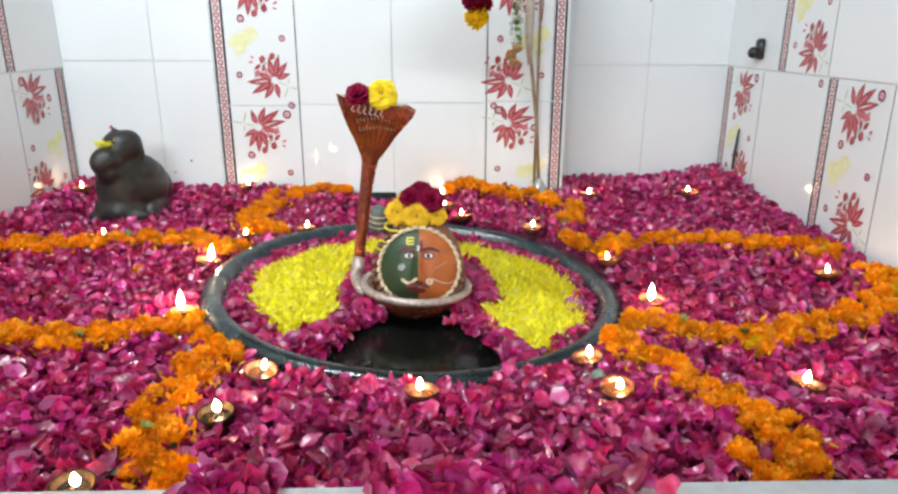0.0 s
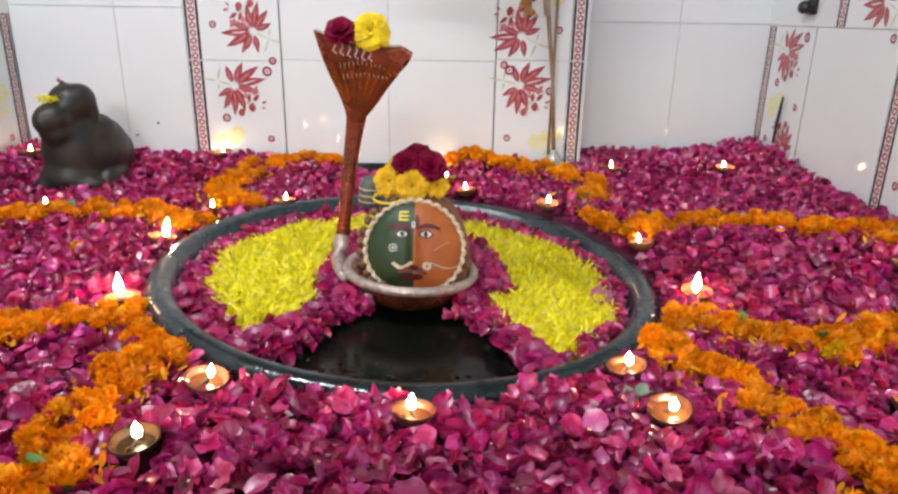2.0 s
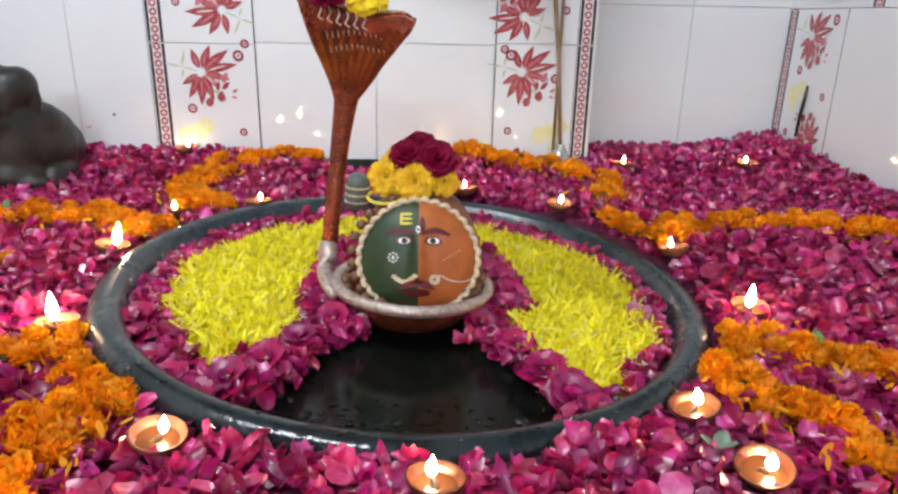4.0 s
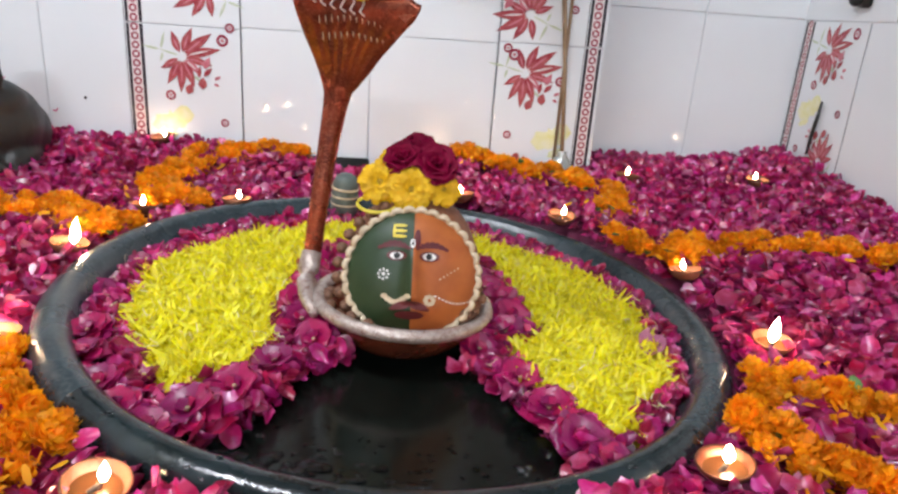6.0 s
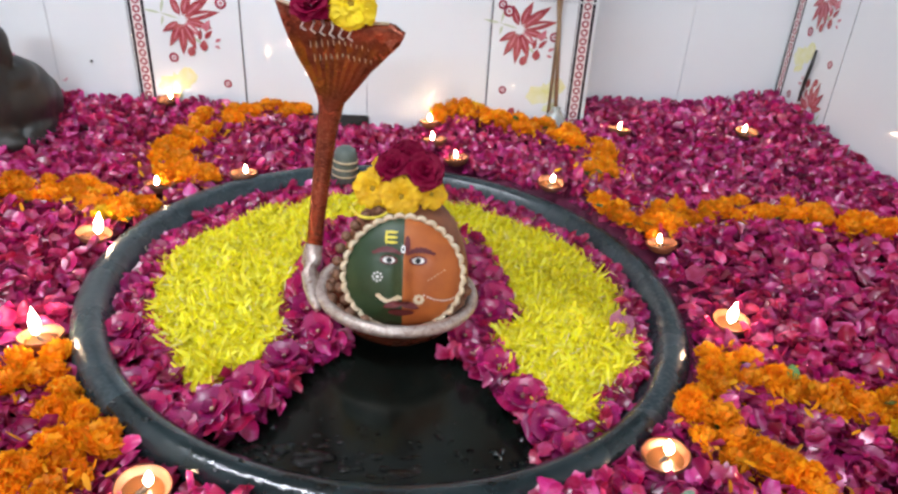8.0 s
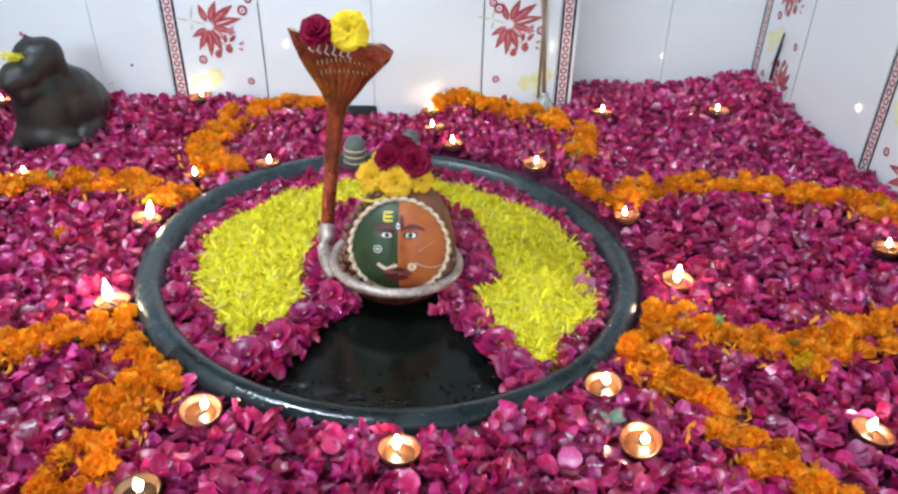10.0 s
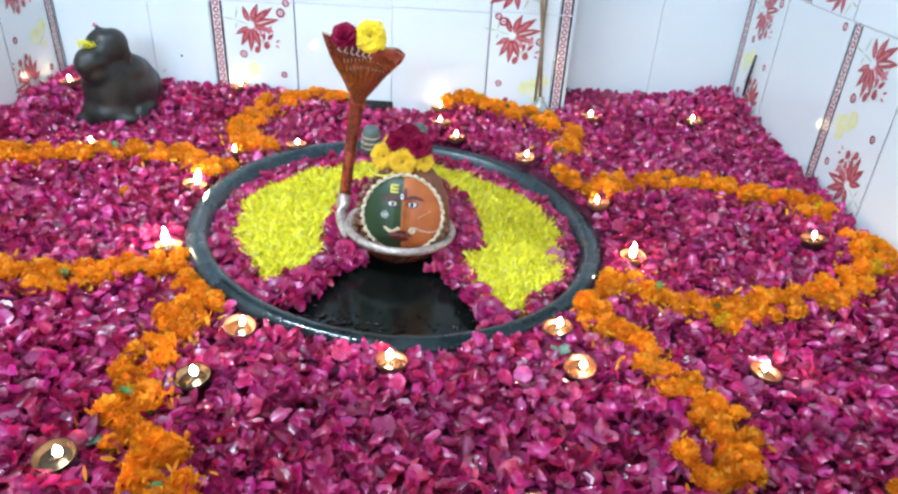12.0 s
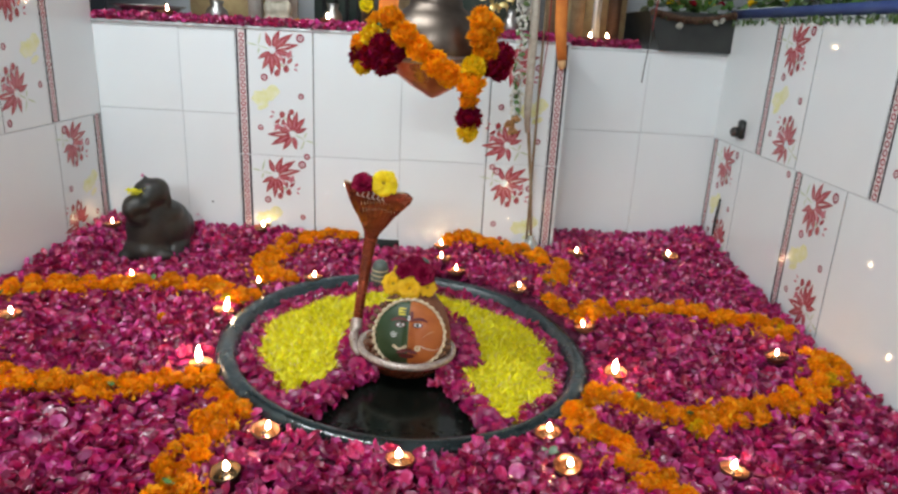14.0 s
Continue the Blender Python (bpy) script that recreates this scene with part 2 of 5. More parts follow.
CARVED = mat("beige_carved_stone", (0.46, 0.42, 0.33), 0.7, second=(0.30, 0.28, 0.22), scale=40, bump=0.6, bump_scale=90)
JASMINE = mat("jasmine_white", (0.78, 0.78, 0.70), 0.6, island=0.15, translucent=0.2)
PEACH = mat("peach_flower", (0.80, 0.50, 0.22), 0.6, island=0.2, translucent=0.2)
BLUE = mat("blue_painted_edge", (0.03, 0.06, 0.22), 0.5, second=(0.05, 0.09, 0.26), scale=20)
WATER = mat("clear_water", (0.9, 0.95, 0.95), 0.03, second=(0.9, 0.95, 0.95), transmission=1.0)
BLACK_BOX = mat("black_lacquer", (0.016, 0.018, 0.017), 0.4, second=(0.03, 0.033, 0.03), scale=14, rough_var=0.1)


# ---- mesh helpers ----
class Shape:
    """Gathers vertices and faces with a material slot for each face."""

    def __init__(self):
        self.v, self.f, self.m, self.mats = [], [], [], []

    def slot(self, material):
        if material not in self.mats:
            self.mats.append(material)
        return self.mats.index(material)

    def add(self, verts, faces, material):
        n, s = len(self.v), self.slot(material)
        self.v += [tuple(p) for p in verts]
        self.f += [tuple(n + i for i in f) for f in faces]
        self.m += [s] * len(faces)
        return self

    def grid(self, rows, material, close=False):
        """A skin over rows of points, each row closed into a ring where close is set."""
        n = len(rows[0])
        faces = []
        for a in range(len(rows) - 1):
            for b in range(n if close else n - 1):
                c = (b + 1) % n
                faces.append((a * n + b, a * n + c, (a + 1) * n + c, (a + 1) * n + b))
        return self.add([p for row in rows for p in row], faces, material)

    def lathe(self, profile, material, centre=(0, 0, 0), seg=32, m=None, squash=1.0):
        rows = []
        for r, z in profile:
            row = []
            for k in range(seg):
                a = 2 * math.pi * k / seg
                p = Vector((r * math.cos(a), r * math.sin(a) * squash, z))
                row.append((m @ p if m else p) + Vector(centre))
            rows.append(row)
        return self.grid(rows, material, True)

    def ball(self, centre, radii, material, seg=16, rings=10, m=None):
        if isinstance(radii, (int, float)):
            radii = (radii,) * 3
        rows = []
        for a in range(rings + 1):
            t = math.pi * a / rings
            row = []
            for k in range(seg):
                p = 2 * math.pi * k / seg
                q = Vector((radii[0] * math.sin(t) * math.cos(p), radii[1] * math.sin(t) * math.sin(p), -radii[2] * math.cos(t)))
                row.append((m @ q if m else q) + Vector(centre))
            rows.append(row)
        return self.grid(rows, material, True)

    def tube(self, points, radii, material, seg=10, flat=1.0):
        """A tube through points; flat squeezes it along y."""
        pts = [Vector(p) for p in points]
        if isinstance(radii, (int, float)):
            radii = [radii] * len(pts)
        rows = []
        for i, p in enumerate(pts):
            t = (pts[min(i + 1, len(pts) - 1)] - pts[max(i - 1, 0)]).normalized()
            side = t.cross(Vector((0, 1, 0)) if abs(t.y) < 0.9 else Vector((1, 0, 0))).normalized()
            up = side.cross(t)
            rows.append([p + side * (radii[i] * math.cos(2 * math.pi * k / seg)) + up * (radii[i] * flat * math.sin(2 * math.pi * k / seg)) for k in range(seg)])
        n = len(self.v)
        self.grid(rows, material, True)
        s = self.slot(material)
        self.f += [tuple(n + k for k in reversed(range(seg))), tuple(n + (len(rows) - 1) * seg + k for k in range(seg))]
        self.m += [s, s]
        return self

    def box(self, lo, hi, material, bevel=0.0):
        (x0, y0, z0), (x1, y1, z1) = lo, hi
        b = bevel
        if not b:
            v = [(x, y, z) for z in (z0, z1) for y in (y0, y1) for x in (x0, x1)]
            return self.add(v, [(0, 2, 3, 1), (4, 5, 7, 6), (0, 1, 5, 4), (2, 6, 7, 3), (0, 4, 6, 2), (1, 3, 7, 5)], material)
        bm = bmesh.new()
        bmesh.ops.create_cube(bm, size=1)
        for w in bm.verts:
            w.co = Vector(((x0 + x1) / 2 + w.co.x * (x1 - x0), (y0 + y1) / 2 + w.co.y * (y1 - y0), (z0 + z1) / 2 + w.co.z * (z1 - z0)))
        bmesh.ops.bevel(bm, geom=bm.edges[:], offset=b, segments=2, affect="EDGES")
        bm.verts.index_update()
        self.add([w.co[:] for w in bm.verts], [[w.index for w in f.verts] for f in bm.faces], material)
        bm.free()
        return self

    def mesh(self, name, smooth=True):
        me = bpy.data.meshes.new(name)
        me.from_pydata(self.v, [], self.f)
        for material in self.mats:
            me.materials.append(material)
        me.polygons.foreach_set("material_index", self.m)
        me.polygons.foreach_set("use_smooth", [smooth] * len(self.f))
        me.update()
        return me


def part(name, shape, parent=None, label="", at=None, smooth=True):
    """Links a shape, or a mesh already made, as one mesh object under a thing or a part."""
    data = shape.mesh(name, smooth) if isinstance(shape, Shape) else shape
    ob = new(name, data)
    if parent:
        ob.parent = parent
    if at is not None:
        ob.matrix_basis = at
    return tagged(ob, label)


def thing(name, label, category, group="", kind="", at=None, shape=None, smooth=True):
    ob = part(name, shape, None, "", at, smooth) if shape else new(name)
    if not shape and at is not None:
        ob.matrix_basis = at
    return tagged(ob, label, category, group, kind)


rng = random.Random(5)
nrng = np.random.default_rng(11)


def step(a, b, x):
    t = min(1, max(0, (x - a) / (b - a)))
    return t * t * (3 - 2 * t)


# ---- the plan ----
X_LEFT, X_RIGHT, Y_BACK, Y_RECESS, Y_FRONT = -1.238, 1.03, 2.73, 2.95, 0.879
X_SLAB0, X_SLAB1 = -0.745, 0.395
Z_TOP = 0.768
KERB_Z = 0.240
BASIN = (-0.063, 1.964)
BASIN_R = 0.480
RIM_Z = 0.012
SLOPE_X, SLOPE_Y = -0.0495, 0.0235  # the stone basin stands a little out of level


def lean(x, y):
    """How much the leaning basin lies higher there than at its middle."""
    return SLOPE_X * (x - BASIN[0]) + SLOPE_Y * (y - BASIN[1])


def bed_height(x, y):
    """The height of the bed of petals."""
    h = -0.006 + 0.009 * noise.noise((x * 3.1, y * 3.1, 1.7)) + 0.006 * noise.noise((x * 9, y * 9, 4.2))
    h += 0.022 * step(1.85, 2.35, y) + 0.030 * step(2.42, 2.74, y) + 0.036 * step(0.75, 1.03, x) + 0.012 * step(-0.25, -0.7, x) + 0.034 * step(-0.95, -1.25, x)
    h -= 0.014 * step(0.1, 0.35, x) * (1 - step(0.5, 0.85, x)) * (1 - step(1.95, 2.2, y))
    h += 0.006 * step(0.55, 1.0, x) * step(2.6, 2.92, y)
    h += 0.012 * (1 - step(1.10, 1.18, y))
    h += step(2.58, 2.72, y) * (0.028 * math.exp(-((x - 0.07) / 0.07) ** 2) - 0.038 * step(-0.34, -0.20, x) * (1 - step(-0.05, 0.03, x)))
    return h


# ---- structure ----
def slab(name, lo, hi, material, label):
    return tagged(part(name, Shape().box(lo, hi, material)), label, name.split("_")[0], kind="structure")


slab("floor", (-1.6, -2.2, -0.50), (1.6, 0.78, -0.45), FLOOR, "dark stone floor in front of the raised shrine platform")
slab("platform", (X_LEFT - 0.1, 0.78, -0.50), (X_RIGHT + 0.1, 3.6, -0.14), MARBLE, "raised shrine platform under the petals")
kerb = tagged(part("platform_edge", Shape().box((X_LEFT - 0.02, 0.79, -0.138), (X_RIGHT + 0.08, Y_FRONT, KERB_Z), MARBLE, 0.006)), "low white tiled kerb along the front of the shrine platform", "kerb", kind="structure")
kerb.matrix_basis = pose(-0.15, Y_FRONT, 0, 0, 0, 1.5) @ pose(0.15, -Y_FRONT, 0)
wall_back = slab("wall_back", (X_SLAB0, Y_BACK, -0.13), (X_SLAB1, 3.55, Z_TOP - 0.006), GROUT, "tiled back wall of the shrine, white with flower borders")
wall_side = slab("wall_back_side", (X_LEFT - 0.1, Y_BACK + 0.006, -0.13), (X_SLAB0, 3.55, Z_TOP - 0.006), GROUT, "plain white tiled part of the back wall")
wall_recess = slab("wall_recess", (X_SLAB1, Y_RECESS, -0.13), (X_RIGHT, 3.55, Z_TOP - 0.02), GROUT, "set-back white tiled part of the back wall")
wall_left = slab("wall_left", (X_LEFT - 0.1, -2.2, -0.45), (X_LEFT, Y_BACK + 0.006, 2.3), GROUT, "white tiled side wall with flower borders")
wall_right = slab("wall_right", (X_RIGHT, -2.2, -0.45), (X_RIGHT + 0.1, 3.6, 0.866), GROUT, "white tiled side wall with flower borders")
slab("wall_right_upper", (X_RIGHT + 0.30, -2.2, 0.86), (X_RIGHT + 0.45, 3.6, 2.3), PLASTER, "pale plaster wall above the side shelf")
slab("wall_far", (-1.6, 3.55, -0.02), (1.6, 3.65, 2.3), PLASTER, "plaster wall behind the altar shelf")
slab("wall_behind", (-1.6, -2.3, -0.5), (1.6, -2.2, 2.3), PLASTER, "plain plaster wall")
slab("ceiling", (-1.6, -2.3, 2.3), (1.6, 3.65, 2.4), PLASTER, "plain white ceiling")
# housings for the unseen tubes; the one on the wall is added with its lamp
for where, label in ((pose(-0.76, 1.47, 2.3, 0, 0, -35), "white tube light fixture on the ceiling, out of view"), (pose(-0.55, -2.2, 1.75, 90, 0, 0), "unseen white tube light fixture added on the plain wall to brighten the tiles")):
    lamp = thing("tube_light", label, "lamp", "tube lights", at=where)
    part("housing", Shape().box((-0.62, -0.035, -0.05), (0.62, 0.035, 0.0), WHITE_PAINT, 0.006), lamp)
    part("tube", Shape().tube([(-0.6, 0, -0.075), (0.6, 0, -0.075)], 0.014, WHITE_PAINT, 14), lamp)


# Tiles with their printed decoration. A tile lies in its own x-z plane and faces -y.
def petal_outline(cx, cz, ang, length, width, n=7):
    out = []
    for k in range(n):
        s = k / (n - 1)
        out.append((s * length, width * 0.5 * math.sin(math.pi * s ** 0.8)))
    for k in range(n - 2, 0, -1):
        s = k / (n - 1)
        out.append((s * length, -width * 0.5 * math.sin(math.pi * s ** 0.8) * 0.8))
    c, sn = math.cos(ang), math.sin(ang)
    return [(cx + x * c - z * sn, cz + x * sn + z * c) for x, z in out]


def flat_poly(shape, outline, y, material):
    n = len(outline)
    shape.add([(x, y, z) for x, z in outline], [tuple(range(n))], material)


def flat_ring(shape, cx, cz, r0, r1, y, material, n=16):
    v = [(cx + r * math.cos(2 * math.pi * k / n), y, cz + r * math.sin(2 * math.pi * k / n)) for r in (r0, r1) for k in range(n)]
    shape.add(v, [(k, (k + 1) % n, n + (k + 1) % n, n + k) for k in range(n)], material)


def lotus(shape, cx, cz, size, turn, y, flip=1):
    """A printed lotus: veined petals in a fan, small loose petals below and thin green tendrils, each a hair in front of the last."""
    layer = [y]

    def piece(dx, dz, deg, length, width, material):
        c, s = math.cos(turn), math.sin(turn)
        x, z = cx + flip * size * (dx * c - dz * s), cz + size * (dx * s + dz * c)
        a = turn + radians(deg)
        layer[0] -= 0.00006
        flat_poly(shape, petal_outline(x, z, math.pi - a if flip < 0 else a, length * size, width * size), layer[0], material)

    for dx, dz, deg, length, width in ((-0.04, 0.02, 160, 0.34, 0.035), (-0.32, 0.13, 70, 0.3, 0.05), (-0.34, 0.13, 165, 0.3, 0.045), (-0.3, 0.08, 250, 0.16, 0.05), (0.12, -0.3, -40, 0.2, 0.05)):
        piece(dx, dz, deg, length, width, PRINT_GREEN)
    for deg, length, width in ((104, 0.36, 0.15), (62, 0.44, 0.17), (32, 0.58, 0.18), (7, 0.60, 0.17), (-20, 0.46, 0.14), (-48, 0.36, 0.13), (-74, 0.46, 0.17), (-99, 0.53, 0.17), (-124, 0.46, 0.16), (-154, 0.34, 0.13)):
        a = radians(deg)
        dx, dz = 0.07 * math.cos(a), 0.07 * math.sin(a)
        piece(dx, dz, deg, length, width, PRINT_PINK if deg == -48 else PRINT_RED)
        piece(dx + 0.10 * length * math.cos(a), dz + 0.10 * length * math.sin(a), deg + 3, length * 0.62, width * 0.22, PRINT_CREAM if deg in (7, -48) else PRINT_PINK)
    for dx, dz, deg, length, width in ((0.36, -0.22, 60, 0.22, 0.12), (0.33, -0.34, 40, 0.2, 0.09), (0.24, -0.36, 75, 0.2, 0.08), (0.30, -0.16, 20, 0.18, 0.09), (0.28, -0.55, 80, 0.2, 0.16), (0.02, -0.62, 60, 0.2, 0.15), (0.5, -0.4, 20, 0.12, 0.06), (0.48, -0.47, -30, 0.1, 0.05)):
        piece(dx, dz, deg, length, width, PRINT_RED if dz < -0.3 and dx < 0.4 else PRINT_PINK)


def blotch(shape, cx, cz, r, y, material, seed):
    q = random.Random(seed)
    n = 22
    out = []
    for k in range(n):
        a = 2 * math.pi * k / n
        rr = r * (0.72 + 0.3 * math.sin(2 * a + 0.6) + 0.16 * q.uniform(-1, 1))
        out.append((cx + rr * math.cos(a), cz + rr * 0.95 * math.sin(a)))
    flat_poly(shape, out, y, material)


def tile_mesh(w, h):
    return Shape().box((0.0006, -0.006, 0.0006), (w - 0.0006, 0, h - 0.0006), TILE, 0.0015).mesh("tile", False)


def print_mesh(w, h, border_left):
    """Border chain along one edge, two lotuses, a yellow splash and rings."""
    s, y = Shape(), -0.0064
    bw = 0.044
    b0 = 0.003 if border_left else w - 0.003 - bw

    def strip(x0, x1, material, yy):
        s.add([(x0, yy, 0.002), (x1, yy, 0.002), (x1, yy, h - 0.002), (x0, yy, h - 0.002)], [(0, 1, 2, 3)], material)

    strip(b0 + 0.009, b0 + bw - 0.007, PRINT_CREAM, y + 0.0002)
    strip(b0 + 0.0035, b0 + 0.0105, PRINT_BLACK, y)
    strip(b0 + bw - 0.0095, b0 + bw - 0.002, PRINT_BLACK, y)
    strip(b0, b0 + 0.0015, PRINT_BLACK, y)
    strip(*((w - 0.0035, w - 0.0012) if border_left else (0.0012, 0.0035)), PRINT_BLACK, y)
    z = 0.012
    while z < h - 0.008:
        flat_ring(s, b0 + bw / 2 + 0.0005, z, 0.0048, 0.0092, y, PRINT_DARK, 14)
        z += 0.0208
    f0, f1 = (b0 + bw, w) if border_left else (0, b0)
    fw = f1 - f0
    fx = (lambda u: f0 + fw * u) if border_left else (lambda u: f0 + fw * (1 - u))
    lotus(s, f0 + fw * (0.37 if border_left else 0.34), h - 0.070, 0.142, 0.10, y)
    lotus(s, fx(0.66), h - 0.352, 0.138, math.pi * 0.98, y, 1)
    blotch(s, fx(0.26), h - 0.222, 0.050, y, PRINT_YELLOW, 3)
    blotch(s, fx(0.20), h - 0.262, 0.020, y - 0.0001, PRINT_YELLOW, 8)
    for u, dz, r in ((0.80, 0.028, 0.014), (0.24, 0.162 if border_left else 0.085, 0.012), (0.80, 0.222, 0.010), (0.16, 0.335, 0.010), (0.88, 0.432, 0.011)):
        flat_ring(s, fx(u), h - dz, r * 0.55, r, y - 0.0009, PRINT_DARK)
        flat_ring(s, fx(u), h - dz, 0.0, r * 0.3, y - 0.0009, PRINT_PINK, 8)
    return s.mesh("tile_print", False)


MESHES = {}


def lay_tile(wall, m, w, h, deco=""):
    key = (round(w, 3), round(h, 3))
    if key not in MESHES:
        MESHES[key] = tile_mesh(w, h)
    t = part("tile", MESHES[key], wall, at=m, label="white glazed tile with printed red lotus flowers" if deco else "")
    if deco:
        key = (*key, deco)
        if key not in MESHES:
            MESHES[key] = print_mesh(w, h, deco == "A")
        part("tile_print", MESHES[key], t)
    return t


TW, TH = 0.3045, 0.4575
# centre of the back wall
for row in (0, 1):
    z = -0.122 + row * TH
    h = TH if row == 0 else Z_TOP - z
    x = X_SLAB0
    for w, deco, up in ((0.273, "A", -0.001), (TW, "", 0.004), (TW, "", 0.009), (0.258, "B", 0.014)):
        lay_tile(wall_back, pose(x, Y_BACK, z + up), w, TH if deco and row == 0 else h - up * row, deco)
        x += w
# plain parts beside it
for row in (0, 1):
    z = 0.018 + row * TH
    for x, w in ((X_LEFT, 0.30), (X_LEFT + 0.30, X_SLAB0 - X_LEFT - 0.30)):
        lay_tile(wall_side, pose(x, Y_BACK + 0.006, z), w, min(TH, Z_TOP - z), "")
    for x, w in ((X_SLAB1, 0.325), (X_SLAB1 + 0.325, X_RIGHT - X_SLAB1 - 0.325)):
        lay_tile(wall_recess, pose(x, Y_RECESS, z - 0.02), w, min(TH, Z_TOP - z), "")
# reveal of the recess
lay_tile(wall_recess, pose(X_SLAB1, Y_BACK, -0.002) @ pose(0, 0, 0, 0, 0, 90), Y_RECESS - Y_BACK, TH)
lay_tile(wall_recess, pose(X_SLAB1, Y_BACK, -0.002 + TH) @ pose(0, 0, 0, 0, 0, 90), Y_RECESS - Y_BACK, Z_TOP - TH)
# side walls: rows of alternating plain and flowered tiles
for row, (z, far_r, far_l) in enumerate(((-0.004, 2.940, 2.719), (0.4535, 2.585, 2.478), (0.911, 2.940, 2.719))):
    for side in ("R", "L"):
        y = far_r if side == "R" else far_l
        wall = wall_right if side == "R" else wall_left
        if side == "R" and row == 2:
            continue
        start = (Y_RECESS if side == "R" else Y_BACK) - y
        if start > 0.03:
            w = start - 0.001
            if side == "R":
                lay_tile(wall, pose(X_RIGHT, y + start, z) @ pose(0, 0, 0, 0, 0, -90), w, TH)
            else:
                lay_tile(wall, pose(X_LEFT, y, z) @ pose(0, 0, 0, 0, 0, 90), w, TH)
        tall = 0.867 - z if side == "R" and row == 1 else TH
        deco = True
        while y > -0.6:
            w = 0.275 if deco else 0.36
            if side == "R":
                lay_tile(wall, pose(X_RIGHT, y, z) @ pose(0, 0, 0, 0, 0, -90), w, tall, "A" if deco else "")
            else:
                lay_tile(wall, pose(X_LEFT, y - w, z) @ pose(0, 0, 0, 0, 0, 90), w, TH, "B" if deco else "")
            y -= w
            deco = not deco


# the side wall is not quite square to the back wall
SIDE = pose(1.006, 2.93, 0, 0, 0, 2.0) @ pose(-X_RIGHT, -2.93, 0)
wall_right.matrix_basis = SIDE


# ---- petals, flowers ----
def petal_template(nu=4, nv=3):
    """Points of one rose petal, 1 long and about 0.9 wide, lying in x-y, as u, v and the outline."""
    pts = []
    for i in range(nu):
        u = i / (nu - 1)
        half = 0.09 + 0.37 * math.sin(math.pi * min(1, 0.10 + 0.78 * u)) ** 0.8
        for j in range(nv):
            v = 2 * j / (nv - 1) - 1
            pts.append((u * (1 - 0.26 * u * abs(v) ** 2.2), v * half * (1 - 0.12 * (u > 0.99)), v))
    faces = [(i * nv + j, i * nv + j + 1, (i + 1) * nv + j + 1, (i + 1) * nv + j) for i in range(nu - 1) for j in range(nv - 1)]
    return np.array(pts), np.array(faces)


def scatter_mesh(name, places, sizes, material, tilt=0.55, cup=0.5, template=None, flat_yaw=None):
    """One mesh of many curled petals lying at the given places."""
    tpl, faces = template or petal_template()
    n, k = len(places), len(tpl)
    u, vv, e = tpl[:, 0] - 0.5, tpl[:, 1], tpl[:, 2]
    size = np.asarray(sizes)[:, None]
    bend = nrng.normal(0.25, 0.45, (n, 1))
    hollow = nrng.normal(cup, 0.35, (n, 1))
    wide = nrng.uniform(0.75, 1.15, (n, 1))
    x = size * u[None] * (1 - 0.12 * abs(bend))
    y = size * vv[None] * wide * (1 - 0.25 * abs(hollow))
    z = size * (bend * (u ** 2)[None] * 0.9 + hollow * (e ** 2)[None] * 0.22 + nrng.normal(0, 0.012, (n, k)))
    yaw = nrng.uniform(0, 2 * math.pi, n) if flat_yaw is None else flat_yaw
    a, b = nrng.normal(0, tilt, n), nrng.normal(0, tilt, n)
    ca, sa, cb, sb, cy, sy = np.cos(a), np.sin(a), np.cos(b), np.sin(b), np.cos(yaw), np.sin(yaw)
    y1, z1 = y * ca[:, None] - z * sa[:, None], y * sa[:, None] + z * ca[:, None]
    x2, z2 = x * cb[:, None] + z1 * sb[:, None], -x * sb[:, None] + z1 * cb[:, None]
    x3, y3 = x2 * cy[:, None] - y1 * sy[:, None], x2 * sy[:, None] + y1 * cy[:, None]
    p = np.asarray(places)
    low = z2.min(1, keepdims=True)
    verts = np.stack([x3 + p[:, :1], y3 + p[:, 1:2], z2 - 0.45 * low + p[:, 2:3]], -1).reshape(-1, 3)
    quads = (faces[None] + (np.arange(n) * k)[:, None, None]).reshape(-1, 4)
    me = bpy.data.meshes.new(name)
    me.vertices.add(len(verts))
    me.vertices.foreach_set("co", verts.ravel())
    me.loops.add(quads.size)
    me.loops.foreach_set("vertex_index", quads.ravel())
    me.polygons.add(len(quads))
    me.polygons.foreach_set("loop_start", np.arange(len(quads)) * 4)
    me.polygons.foreach_set("use_smooth", np.ones(len(quads), bool))
    me.materials.append(material)
    me.update(calc_edges=True)
    me.validate()
    return me


